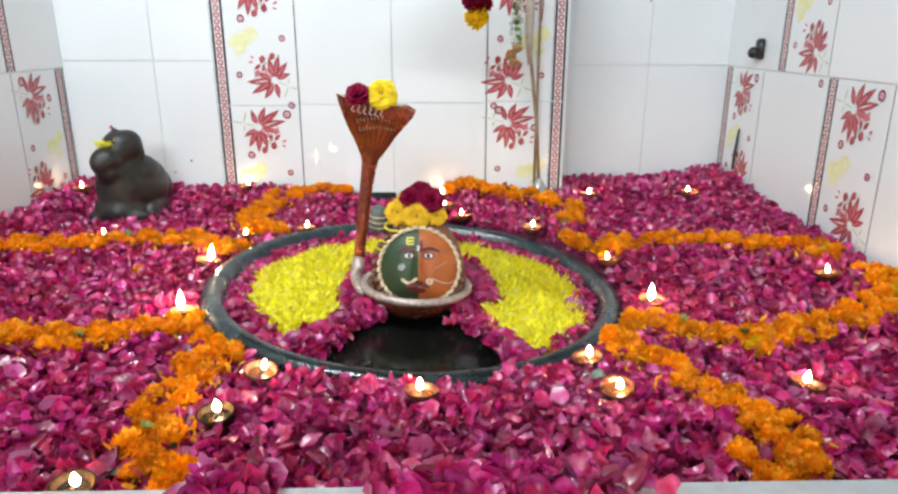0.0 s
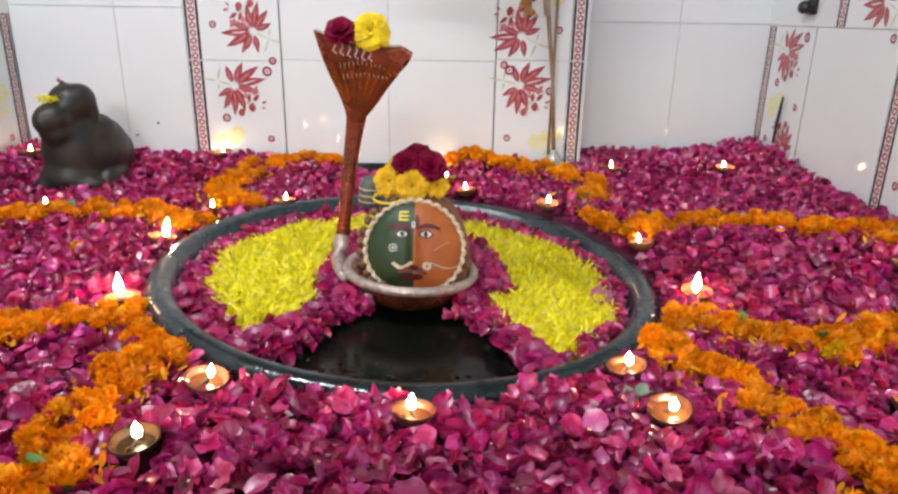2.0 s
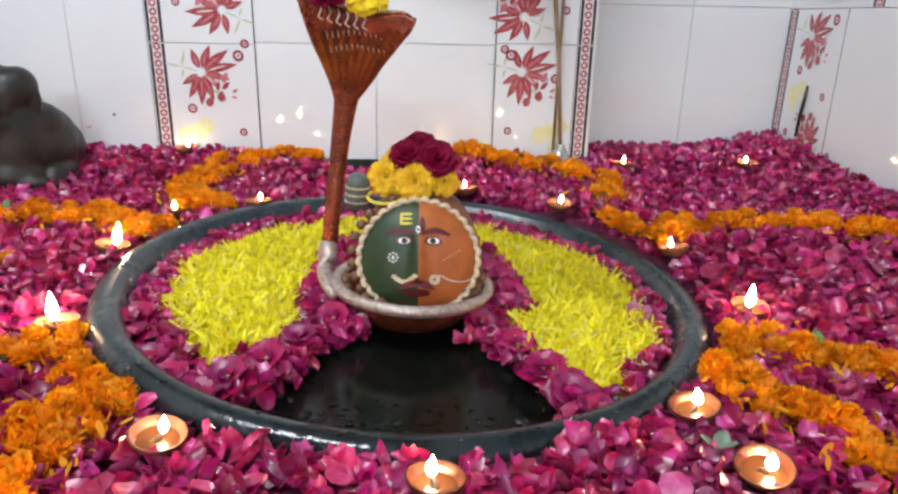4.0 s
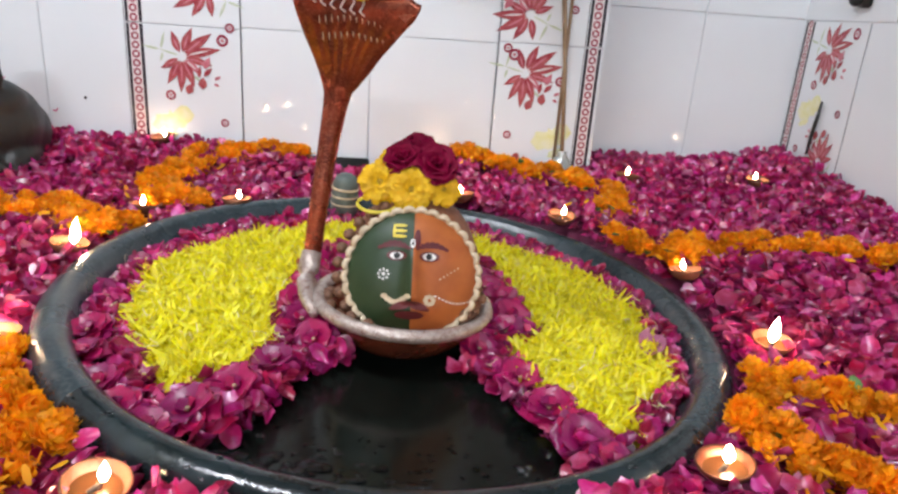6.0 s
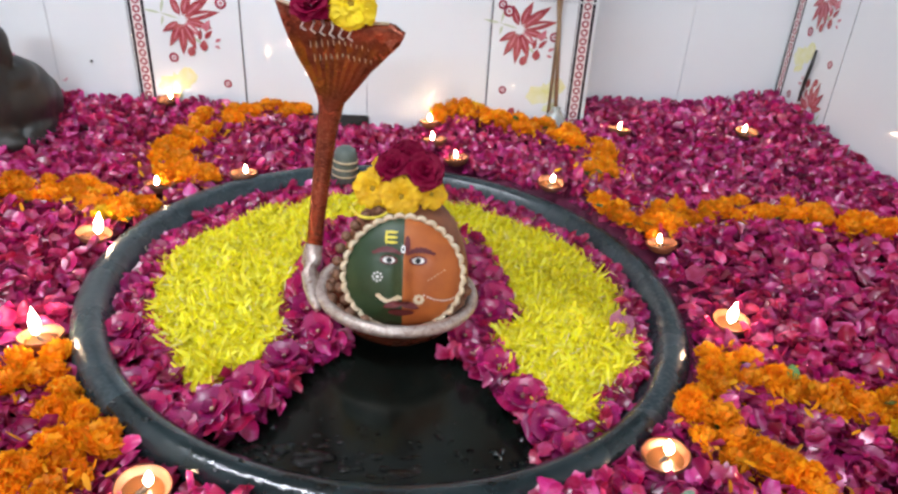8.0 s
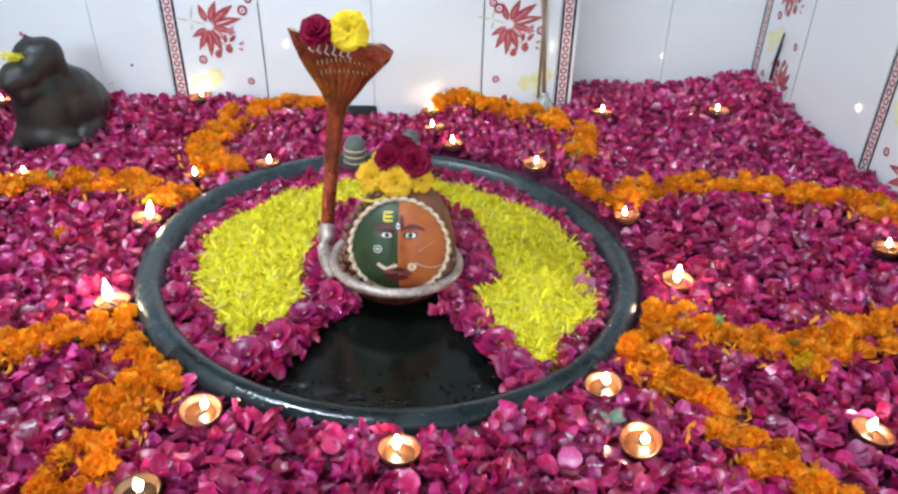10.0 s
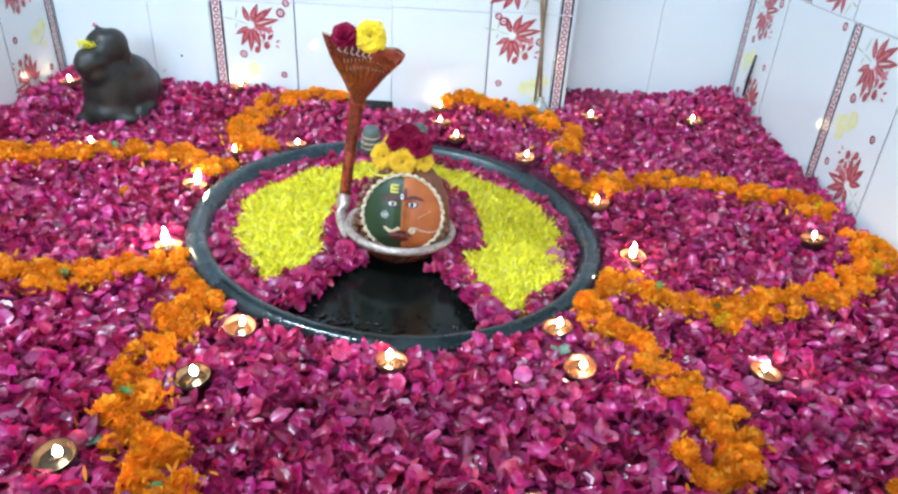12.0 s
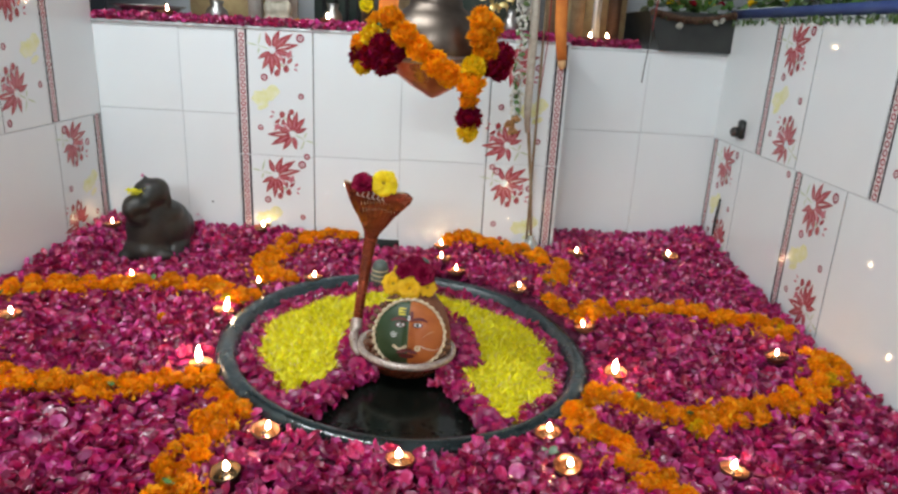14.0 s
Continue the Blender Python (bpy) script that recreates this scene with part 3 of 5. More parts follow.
def marigold_mesh(seed, material, layers=7, counts=(17, 17, 16, 14, 12, 9, 5)):
    """A pompom flower head, about 1 wide, of narrow frilled petals round a green calyx."""
    q = random.Random(seed)
    s = Shape()
    for a in range(layers):
        lift = a / (layers - 1)
        count = counts[a]
        elev = radians(-18 + 92 * lift)
        for k in range(count):
            yaw = 2 * math.pi * (k + 0.5 * (a % 2)) / count + q.uniform(-0.25, 0.25)
            e = elev + q.uniform(-0.2, 0.2)
            r = (0.50 - 0.07 * lift) * q.uniform(0.84, 1.12)
            w = 0.098 * q.uniform(0.75, 1.3)
            d = Vector((math.cos(yaw) * math.cos(e), math.sin(yaw) * math.cos(e), math.sin(e)))
            t = Vector((-math.sin(yaw), math.cos(yaw), 0)) + Vector((q.uniform(-0.4, 0.4), q.uniform(-0.4, 0.4), q.uniform(-0.5, 0.5)))
            up = d.cross(t).normalized() * -1
            rows = []
            for u, half, bump_ in ((0.3, 0.5, 0), (0.72, 1.0, 0.05), (1.0, 1.0, -0.06)):
                c = Vector((0, 0, 0.02)) + d * (r * u) + up * (bump_ * q.uniform(0.2, 1.8))
                curl = 0.05 * q.uniform(-1, 1)
                rows.append([c - t * (w * half) + up * curl, c - up * curl - d * (0.05 * (u > 0.9)), c + t * (w * half) + up * curl])
            s.grid(rows, material)
    s.ball((0, 0, 0.02), (0.24, 0.24, 0.2), material, 8, 5)
    s.lathe([(0.02, -0.30), (0.10, -0.26), (0.17, -0.1), (0.2, 0.0)], LEAF, seg=7)
    return s.mesh("marigold_head", False)


def daisy_parts(seed, material, heart):
    """The petals, heart and calyx of a double yellow flower, facing up, about 1 wide."""
    q = random.Random(seed)
    out = []
    for a, (count, length, elev) in enumerate(((15, 0.52, -12), (15, 0.50, 2), (13, 0.44, 16), (10, 0.34, 32), (7, 0.24, 50))):
        for k in range(count):
            yaw = 2 * math.pi * (k + 0.5 * (a % 2)) / count + q.uniform(-0.12, 0.12)
            e = radians(elev + q.uniform(-8, 8))
            d = Vector((math.cos(yaw) * math.cos(e), math.sin(yaw) * math.cos(e), math.sin(e)))
            t = Vector((-math.sin(yaw), math.cos(yaw), q.uniform(-0.2, 0.2)))
            up = t.cross(d) * -1
            r, w = length * q.uniform(0.9, 1.08), 0.10 * q.uniform(0.85, 1.15)
            rows = [[d * (r * u) + t * (w * half * v) + up * (0.05 * v * v * half + lift) for v in (-1, 0, 1)] for u, half, lift in ((0.15, 0.4, 0), (0.6, 0.95, 0.02), (0.9, 1.0, 0.0), (1.0, 0.6, -0.03))]
            out.append(("petal", Shape().grid(rows, material).mesh("petal")))
    out.append(("flower_heart", Shape().ball((0, 0, 0.06), (0.13, 0.13, 0.09), heart, 10, 6).mesh("flower_heart")))
    out.append(("calyx", Shape().lathe([(0.02, -0.24), (0.12, -0.2), (0.2, -0.06), (0.1, 0.0)], LEAF, seg=8).mesh("calyx")))
    return out


MARI = [marigold_mesh(k, MARIGOLD) for k in range(5)]
DAISY = [daisy_parts(90 + k, MARIGOLD_Y, DAISY_HEART) for k in range(3)]
LEMON = [daisy_parts(96, MARIGOLD_LEMON, DAISY_HEART)]
MARI_Y = [marigold_mesh(30 + k, MARIGOLD_Y) for k in range(3)]
MARI_L = [marigold_mesh(85, SHRED)]
MARI_P = [marigold_mesh(70, PEACH)]
MARI_J = [marigold_mesh(71, JASMINE)]
DRY = [marigold_mesh(81, DRY_FLOWER)]
MARI_C = [marigold_mesh(50 + k, CRIMSON) for k in range(2)]


def rose_parts(seed, material, rings=((5, 0.50, 6), (5, 0.42, 30), (3, 0.24, 60)), heart=STAMEN):
    """The petals and the heart of an open rose head, about 1 wide."""
    q = random.Random(seed)
    out = []
    for n, length, elev in rings:
        off = q.uniform(0, 6)
        for k in range(n):
            yaw = off + 2 * math.pi * k / n + q.uniform(-0.15, 0.15)
            e = radians(elev + q.uniform(-8, 8))
            d = Vector((math.cos(yaw) * math.cos(e), math.sin(yaw) * math.cos(e), math.sin(e)))
            t = Vector((-math.sin(yaw), math.cos(yaw), 0))
            up = t.cross(d) * -1
            rows = []
            w = length * 0.74 * q.uniform(0.9, 1.1)
            for u, half, lift in ((0.06, 0.35, 0.0), (0.40, 0.88, 0.03), (0.75, 1.0, 0.0), (0.95, 0.78, -0.06), (1.02, 0.35, -0.10)):
                rows.append([d * (length * u * (1 - 0.20 * u * v * v)) + t * (w * half * v) + up * (length * (lift * q.uniform(0.4, 1.6) + 0.20 * v * v * half + q.uniform(-0.01, 0.01))) for v in (-1, -0.66, -0.33, 0, 0.33, 0.66, 1)])
            out.append(("petal", Shape().grid(rows, material).mesh("petal")))
    if heart:
        h = Shape().ball((0, 0, 0.06), (0.045, 0.045, 0.04), heart, 8, 5)
        out.append(("flower_heart", h.mesh("flower_heart")))
    return out


ROSES = [rose_parts(k, ROSE_HEAD) for k in range(4)]
ROSE_RED = [rose_parts(10 + k, CRIMSON, ((6, 0.50, 4), (6, 0.50, 32), (5, 0.44, 54), (4, 0.33, 74)), heart=None) for k in range(3)]


def put(name, meshes, x, y, z, size, parent=None, tilt=25, q=rng, face=0):
    """One flower head of that size, turned at random."""
    me = q.choice(meshes)
    m = pose(x, y, z, q.uniform(-tilt, tilt) + face, q.uniform(-tilt, tilt), 0) @ pose(0, 0, 0, 0, 0, q.uniform(0, 360)) @ Matrix.Diagonal((size, size, size * 0.92, 1))
    if not isinstance(me, list):
        return part(name, me, parent, at=m)
    head = new(name)
    head.matrix_basis = m
    if parent:
        head.parent = parent
    for child, data in me:
        part(child, data, head)
    return head


# ---- bed of rose petals ----
LAMPS = [(-0.309, 1.505, 20), (-0.027, 1.430, 100), (0.299, 1.460, 300), (0.272, 1.570, 0), (0.624, 1.480, 60), (0.473, 1.876, 200), (0.890, 1.926, 30), (0.428, 2.096, 90), (0.251, 2.330, 10),
         (0.475, 2.645, 50), (0.811, 2.660, 130), (-0.576, 2.031, 330), (-0.532, 1.757, 140), (-1.082, 1.90, 20), (-0.915, 2.220, 80), (-0.535, 2.236, 200), (-0.389, 2.310, 20), (0.057, 2.455, 60),
         (0.009, 2.547, 150), (-0.002, 2.655, 70), (-0.336, 1.358, 40), (-1.155, 2.59, 90), (-0.657, 2.695, 10), (-0.461, 1.180, 0), (-0.047, 1.105, 30), (0.196, 1.142, 260)]

def in_basin(x, y, grow=0.0):
    return math.hypot(x - BASIN[0], y - BASIN[1]) < BASIN_R + grow


# sheet below the loose petals, its dark colour standing for shade between them
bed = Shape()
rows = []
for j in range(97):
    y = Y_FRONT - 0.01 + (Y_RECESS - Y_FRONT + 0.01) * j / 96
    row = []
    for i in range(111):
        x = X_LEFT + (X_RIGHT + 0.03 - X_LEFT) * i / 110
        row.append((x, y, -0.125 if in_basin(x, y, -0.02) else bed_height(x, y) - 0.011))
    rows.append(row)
bed.grid(rows, SHADED_BED)
tagged(part("petal_bed", bed), "packed lower layer of magenta rose petals, coloured dark as shade in the gaps", "petals", kind="stuff")

places, sizes = [], []
while len(places) < 36500:
    x, y = rng.uniform(X_LEFT + 0.005, X_RIGHT + 0.03), rng.uniform(Y_FRONT + 0.004, Y_RECESS - 0.005)
    if x > 0.993 + 0.035 * (2.93 - y):
        continue
    if in_basin(x, y, 0.006) or (y > Y_BACK - 0.008 and x < X_SLAB1 + 0.02) or any(abs(x - a) < 0.030 and math.hypot(x - a, y - b) < 0.030 for a, b, _ in LAMPS):
        continue
    z = bed_height(x, y) + rng.uniform(-0.021, 0.011)
    if in_basin(x, y, 0.05) and abs(x - BASIN[0]) > 0.20:
        z = min(z, RIM_Z + lean(x, y) - 0.012 * rng.random())
    places.append((x, y, z))
    sizes.append(rng.uniform(0.022, 0.038) * (1 - 0.1 * step(1.9, 2.6, y)))
while len(places) < 36750:
    x, y = rng.choice((rng.gauss(0.08, 0.06), rng.gauss(0.02, 0.04), rng.uniform(-0.165, -0.118))), Y_FRONT - 0.004 - abs(rng.gauss(0, 0.024))
    y += 0.026 * (x + 0.15)
    if y > 0.81 and (x < -0.115 or -0.04 < x < 0.180):
        places.append((x, y, KERB_Z + rng.uniform(0.002, 0.012)))
        sizes.append(rng.uniform(0.022, 0.036))
near = [k for k, p in enumerate(places) if p[1] < 2.0]
far = [k for k, p in enumerate(places) if p[1] >= 2.0]
for some, name, template in ((near, "rose_petals", petal_template(5, 5)), (far, "far_rose_petals", petal_template(5, 4))):
    tagged(new(name, scatter_mesh(name, [places[k] for k in some], [sizes[k] for k in some], ROSE_PETAL, 0.62, 0.70, template)), "thick carpet of loose magenta rose petals over the platform", "petals", kind="stuff")

# ---- the round stone basin ----
basin = thing("stone_basin", "round black polished stone basin sunk among rose petals", "basin", at=pose(BASIN[0], BASIN[1], 0, math.degrees(math.atan(SLOPE_Y)), math.degrees(math.atan(-SLOPE_X)), 0))
R = BASIN_R
RIM = [(R - 0.012, -0.095), (R, RIM_Z - 0.024), (R - 0.003, RIM_Z - 0.013), (R - 0.010, RIM_Z - 0.0055), (R - 0.020, RIM_Z - 0.001), (R - 0.028, RIM_Z), (R - 0.036, RIM_Z - 0.0015), (R - 0.044, RIM_Z - 0.007),
       (R - 0.053, -0.015), (R - 0.066, -0.032), (R - 0.078, -0.036)]
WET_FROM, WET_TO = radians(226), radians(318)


def rim_sector(a0, a1, material, n):
    """The rim between two angles."""
    return Shape().grid([[((r * math.cos(a), r * math.sin(a), z)) for a in [a0 + (a1 - a0) * k / n for k in range(n + 1)]] for r, z in RIM], material)


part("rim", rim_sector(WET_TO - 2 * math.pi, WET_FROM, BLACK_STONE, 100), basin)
part("wet_rim", rim_sector(WET_FROM, WET_TO, WET_RIM, 36), basin, "wet dark front of the rim, some of its sheen put into the colour")
part("bowl_floor", Shape().lathe([(R - 0.078, -0.036), (R - 0.11, -0.039), (0.20, -0.036), (0.0, -0.034)], WET_STONE, seg=96), basin, "wet black stone floor of the basin")

# inside the basin the front stays bare
BX, BY = BASIN
FLOOR_Z = -0.036
YELLOW_L = [(-0.42, 1.857), (-0.44, 1.99), (-0.41, 2.085), (-0.33, 2.187), (-0.24, 2.254), (-0.175, 2.285), (-0.09, 2.31), (-0.09, 2.24), (-0.16, 2.20), (-0.205, 2.15), (-0.228, 2.03), (-0.235, 1.93), (-0.23, 1.84),
            (-0.211, 1.79), (-0.249, 1.724), (-0.297, 1.678), (-0.345, 1.725), (-0.384, 1.775)]
YELLOW_R = [(-0.08, 2.32), (0.015, 2.32), (0.095, 2.278), (0.155, 2.24), (0.223, 2.198), (0.288, 2.106), (0.32, 2.013), (0.308, 1.93), (0.314, 1.848), (0.292, 1.774), (0.234, 1.722), (0.202, 1.66), (0.15, 1.66),
            (0.13, 1.715), (0.096, 1.771), (0.09, 1.846), (0.143, 1.894), (0.143, 1.953), (0.111, 2.08), (0.065, 2.18), (0.02, 2.235), (-0.08, 2.25)]
BARE = [(-0.14, 1.795), (-0.182, 1.727), (-0.21, 1.665), (-0.245, 1.60), (-0.275, 1.555), (-0.20, 1.46), (0.05, 1.44), (0.18, 1.49), (0.136, 1.602), (0.113, 1.677), (0.073, 1.742), (0.026, 1.804)]


def inside(poly, x, y):
    odd = False
    for (x0, y0), (x1, y1) in zip(poly, poly[1:] + poly[:1]):
        if (y0 > y) != (y1 > y) and x < (x1 - x0) * (y - y0) / (y1 - y0) + x0:
            odd = not odd
    return odd


def wobble(x, y):
    return x + 0.016 * noise.noise((x * 17, y * 17, 3)), y + 0.016 * noise.noise((x * 17, y * 17, 9))


def yellow_zone(x, y):
    p = wobble(x, y)
    return inside(YELLOW_L, *p) or inside(YELLOW_R, *p)


ROSE_SPOTS = []
for line in ([(-0.165, 1.815), (-0.205, 1.75), (-0.240, 1.69), (-0.272, 1.638), (-0.305, 1.605)], [(0.050, 1.83), (0.090, 1.765), (0.120, 1.705), (0.143, 1.648), (0.175, 1.610), (0.215, 1.60)],
             [(-0.190, 1.87), (-0.208, 1.93), (-0.205, 1.99)], [(0.092, 1.885), (0.108, 1.94), (0.095, 2.0), (0.06, 2.07)], [(-0.345, 1.635), (-0.38, 1.68), (-0.42, 1.73), (-0.44, 1.79)], [(0.25, 1.62), (0.29, 1.67)]):
    for a, b in zip(line, line[1:]):
        n = max(1, round(math.dist(a, b) / 0.052))
        ROSE_SPOTS += [(a[0] + (b[0] - a[0]) * k / n + rng.uniform(-0.004, 0.004), a[1] + (b[1] - a[1]) * k / n + rng.uniform(-0.004, 0.004)) for k in range(n)]
    ROSE_SPOTS.append(line[-1])


def rose_zone(x, y):
    d = math.hypot(x - BX, y - BY)
    if d > R - 0.064 or math.hypot(x + 0.058, y - 1.895) < 0.115:
        return False
    if any(abs(x - a) < 0.026 and math.hypot(x - a, y - b) < 0.026 for a, b in ROSE_SPOTS) and rng.random() < 0.85:
        return False
    return not inside(BARE, x, y) and not yellow_zone(x, y)


under = Shape()
for poly in (YELLOW_L, YELLOW_R):
    mx, my = sum(p[0] for p in poly) / len(poly), sum(p[1] for p in poly) / len(poly)
    ring = []
    for (x0, y0), (x1, y1) in zip(poly, poly[1:] + poly[:1]):
        ring += [(x0 + (x1 - x0) * k / 5, y0 + (y1 - y0) * k / 5) for k in range(5)]
    rows = []
    for f, z in ((1.0, 0.0), (0.97, 0.008), (0.8, 0.013), (0.5, 0.015)):
        rows.append([(mx + (x - mx) * f, my + (y - my) * f, FLOOR_Z + lean(x, y) + z + 0.002 * noise.noise((x * 60, y * 60, f * 9))) for x, y in ring])
    under.grid(rows, SHRED, True)
    n = len(under.v) - len(ring)
    under.f.append(tuple(range(n, n + len(ring))))
    under.m.append(0)
tagged(part("yellow_heap_base", under), "packed lower layer of the yellow petal heaps", "petals", kind="stuff")
shred_t = (np.array([(0, -0.05, -1), (0, 0.05, 1), (0.35, -0.10, -1), (0.35, 0.10, 1), (0.72, -0.10, -1), (0.72, 0.10, 1), (1.0, -0.045, -1), (1.0, 0.045, 1)], float), np.array([(0, 1, 3, 2), (2, 3, 5, 4), (4, 5, 7, 6)]))
heap_t = (shred_t[0] * np.array([1, 0.92, 1]), shred_t[1])
places = []
while len(places) < 21000:
    x, y = BX + rng.uniform(-0.41, 0.41), BY + rng.uniform(-0.41, 0.41)
    if yellow_zone(x, y):
        places.append((x, y, FLOOR_Z + lean(x, y) + rng.uniform(0.006, 0.026) + 0.007 * noise.noise((x * 12, y * 12, 8)) + 0.005 * noise.noise((x * 45, y * 45, 2))))
tagged(new("yellow_petal_heap", scatter_mesh("yellow_petal_heap", places, nrng.uniform(0.020, 0.042, len(places)), SHRED, 0.44, 0.6, heap_t)), "heap of shredded bright yellow flower petals inside the basin", "petals", kind="stuff")
places = []
while len(places) < 3100:
    x, y = BX + rng.uniform(-0.42, 0.42), BY + rng.uniform(-0.42, 0.42)
    if rose_zone(x, y):
        places.append((x, y, FLOOR_Z + lean(x, y) + rng.uniform(0.004, 0.026)))
tagged(new("basin_rose_petals", scatter_mesh("basin_rose_petals", places, nrng.uniform(0.022, 0.036, len(places)), ROSE_PETAL, 0.55, 0.7, petal_template(5, 5))), "ring of magenta rose petals edging the yellow heaps", "petals", kind="stuff")

places = []
while len(places) < 300:
    x, y = BX + rng.uniform(-0.42, 0.42), BY + rng.uniform(-0.42, 0.42)
    if rose_zone(x, y) and (yellow_zone(x + 0.04, y) or yellow_zone(x - 0.04, y) or yellow_zone(x, y - 0.05)):
        places.append((x, y, FLOOR_Z + lean(x, y) + rng.uniform(0.020, 0.034)))
while len(places) < 800:
    x, y = BX + rng.uniform(-0.41, 0.41), BY + rng.uniform(-0.41, 0.41)
    if yellow_zone(x, y):
        places.append((x, y, FLOOR_Z + lean(x, y) + rng.uniform(0.026, 0.034)))
tagged(new("pale_stamens", scatter_mesh("pale_stamens", places, nrng.uniform(0.010, 0.020, len(places)), PALE_STAMEN, 0.7, 0.3, (shred_t[0] * np.array([1, 0.55, 1]), shred_t[1]))), "pale stamens and shreds strewn over the rose petals", "petals", kind="stuff")

# whole rose heads along the bare front and between the heaps
for x, y in ROSE_SPOTS:
    ob = put("rose_head", ROSES, x, y, FLOOR_Z + lean(x, y) + 0.026, rng.uniform(0.060, 0.076), tilt=18, face=18)
    tagged(ob, "magenta rose head laid along the edge of the bare basin floor", "flower", "rose heads in the basin")


# ---- garlands of marigolds ----
def spline(points, n):
    out = []
    P = [Vector((*p, 0)) for p in points]
    for i in range(len(P) - 1):
        p0, p1, p2, p3 = P[max(i - 1, 0)], P[i], P[i + 1], P[min(i + 2, len(P) - 1)]
        for k in range(n):
            t = k / n
            out.append(0.5 * ((2 * p1) + (p2 - p0) * t + (2 * p0 - 5 * p1 + 4 * p2 - p3) * t * t + (3 * p1 - p0 - 3 * p2 + p3) * t ** 3))
    return out + [P[-1]]


def garland(points, label, width=0.050, gap=0.0205, size=(0.036, 0.050)):
    g = thing("marigold_garland", label, "garland", "marigold garlands on the petals")
    line = spline(points, 14)
    length = 0.0
    side = 1
    for a, b in zip(line, line[1:]):
        seg = (b - a).length
        while length < seg:
            p = a.lerp(b, length / seg)
            d = (b - a).normalized()
            nrm = Vector((-d.y, d.x, 0))
            for lane in ((-0.42, 0.42) if rng.random() < 0.5 else (rng.choice((-0.55, 0.0, 0.0, 0.55)), rng.choice((-0.2, 0.2)))[:1 + (rng.random() < 0.35)]):
                q = p + nrm * (width * (lane + rng.uniform(-0.28, 0.28))) + d * rng.uniform(-0.012, 0.012)
                if in_basin(q.x, q.y, 0.012):
                    continue
                s = rng.uniform(*size)
                put("marigold", MARI if rng.random() < 0.985 else MARI_Y, q.x, q.y, bed_height(q.x, q.y) + 0.30 * s + rng.uniform(0, 0.006), s, g, 40)
            if rng.random() < 0.06:
                q = p + nrm * (width * rng.uniform(-0.4, 0.4))
                part("sepal", LEAF_MESH, g, at=pose(q.x, q.y, bed_height(q.x, q.y) + 0.028, rng.uniform(-40, 40), rng.uniform(-40, 40), rng.uniform(0, 360)))
            length += gap * rng.uniform(0.8, 1.25)
        length -= seg
    return g


FOIL = Shape().grid([[(u * 0.030, v * 0.011 * math.sin(math.pi * (0.12 + 0.82 * u)), 0.005 * v * v + 0.006 * u * u) for v in (-1, 0, 1)] for u in (0, 0.35, 0.7, 1)], GOLD).mesh("foil_leaf")
LEAF_MESH = Shape().grid([[(u * 0.022, v * 0.008 * math.sin(math.pi * (0.15 + 0.8 * u)), 0.003 * v * v + 0.005 * u * u) for v in (-1, -0.4, 0.4, 1)] for u in (0, 0.3, 0.6, 0.85, 1)], LEAF).mesh("sepal")
marigold_t = (shred_t[0] * np.array([1, 1.9, 1]), shred_t[1])
RIGHT_LOBE = [(0.378, 1.755), (0.437, 1.745), (0.482, 1.717), (0.533, 1.685), (0.582, 1.654), (0.632, 1.652), (0.705, 1.678), (0.785, 1.708), (0.865, 1.738), (0.94, 1.785), (0.995, 1.86), (1.005, 1.945)]
RIGHT_BACK = [(0.30, 2.29), (0.338, 2.215), (0.378, 2.16), (0.485, 2.215), (0.58, 2.24), (0.665, 2.237), (0.757, 2.222), (0.82, 2.18), (0.88, 2.135), (0.935, 2.08), (0.978, 2.033)]
LEFT_FRONT = [(-0.46, 1.68), (-0.52, 1.70), (-0.575, 1.68), (-0.62, 1.648), (-0.665, 1.613), (-0.705, 1.585), (-0.775, 1.603), (-0.84, 1.615), (-0.91, 1.607), (-1.02, 1.66), (-1.12, 1.78)]
LEFT_BACK = [(-0.53, 2.125), (-0.58, 2.147), (-0.65, 2.18), (-0.73, 2.185), (-0.80, 2.195), (-0.87, 2.17), (-0.94, 2.155), (-1.02, 2.135), (-1.09, 2.10), (-1.15, 2.02), (-1.18, 1.94)]
BACK_LEFT = [(-0.335, 2.695), (-0.43, 2.675), (-0.495, 2.62), (-0.548, 2.51), (-0.568, 2.42), (-0.558, 2.342), (-0.495, 2.292), (-0.45, 2.303)]
BACK_RIGHT = [(0.02, 2.70), (0.10, 2.70), (0.185, 2.695), (0.255, 2.65), (0.32, 2.62), (0.375, 2.575), (0.408, 2.50), (0.40, 2.435), (0.355, 2.37)]
FRONT_LEFT = [(-0.475, 1.70), (-0.415, 1.615), (-0.39, 1.56), (-0.41, 1.51), (-0.422, 1.46), (-0.432, 1.40), (-0.425, 1.345), (-0.395, 1.285), (-0.355, 1.22), (-0.305, 1.165), (-0.275, 1.10)]
FRONT_RIGHT = [(0.364, 1.72), (0.345, 1.641), (0.362, 1.563), (0.415, 1.549), (0.442, 1.49), (0.458, 1.435), (0.487, 1.392), (0.517, 1.352), (0.522, 1.30), (0.50, 1.262), (0.444, 1.25)]
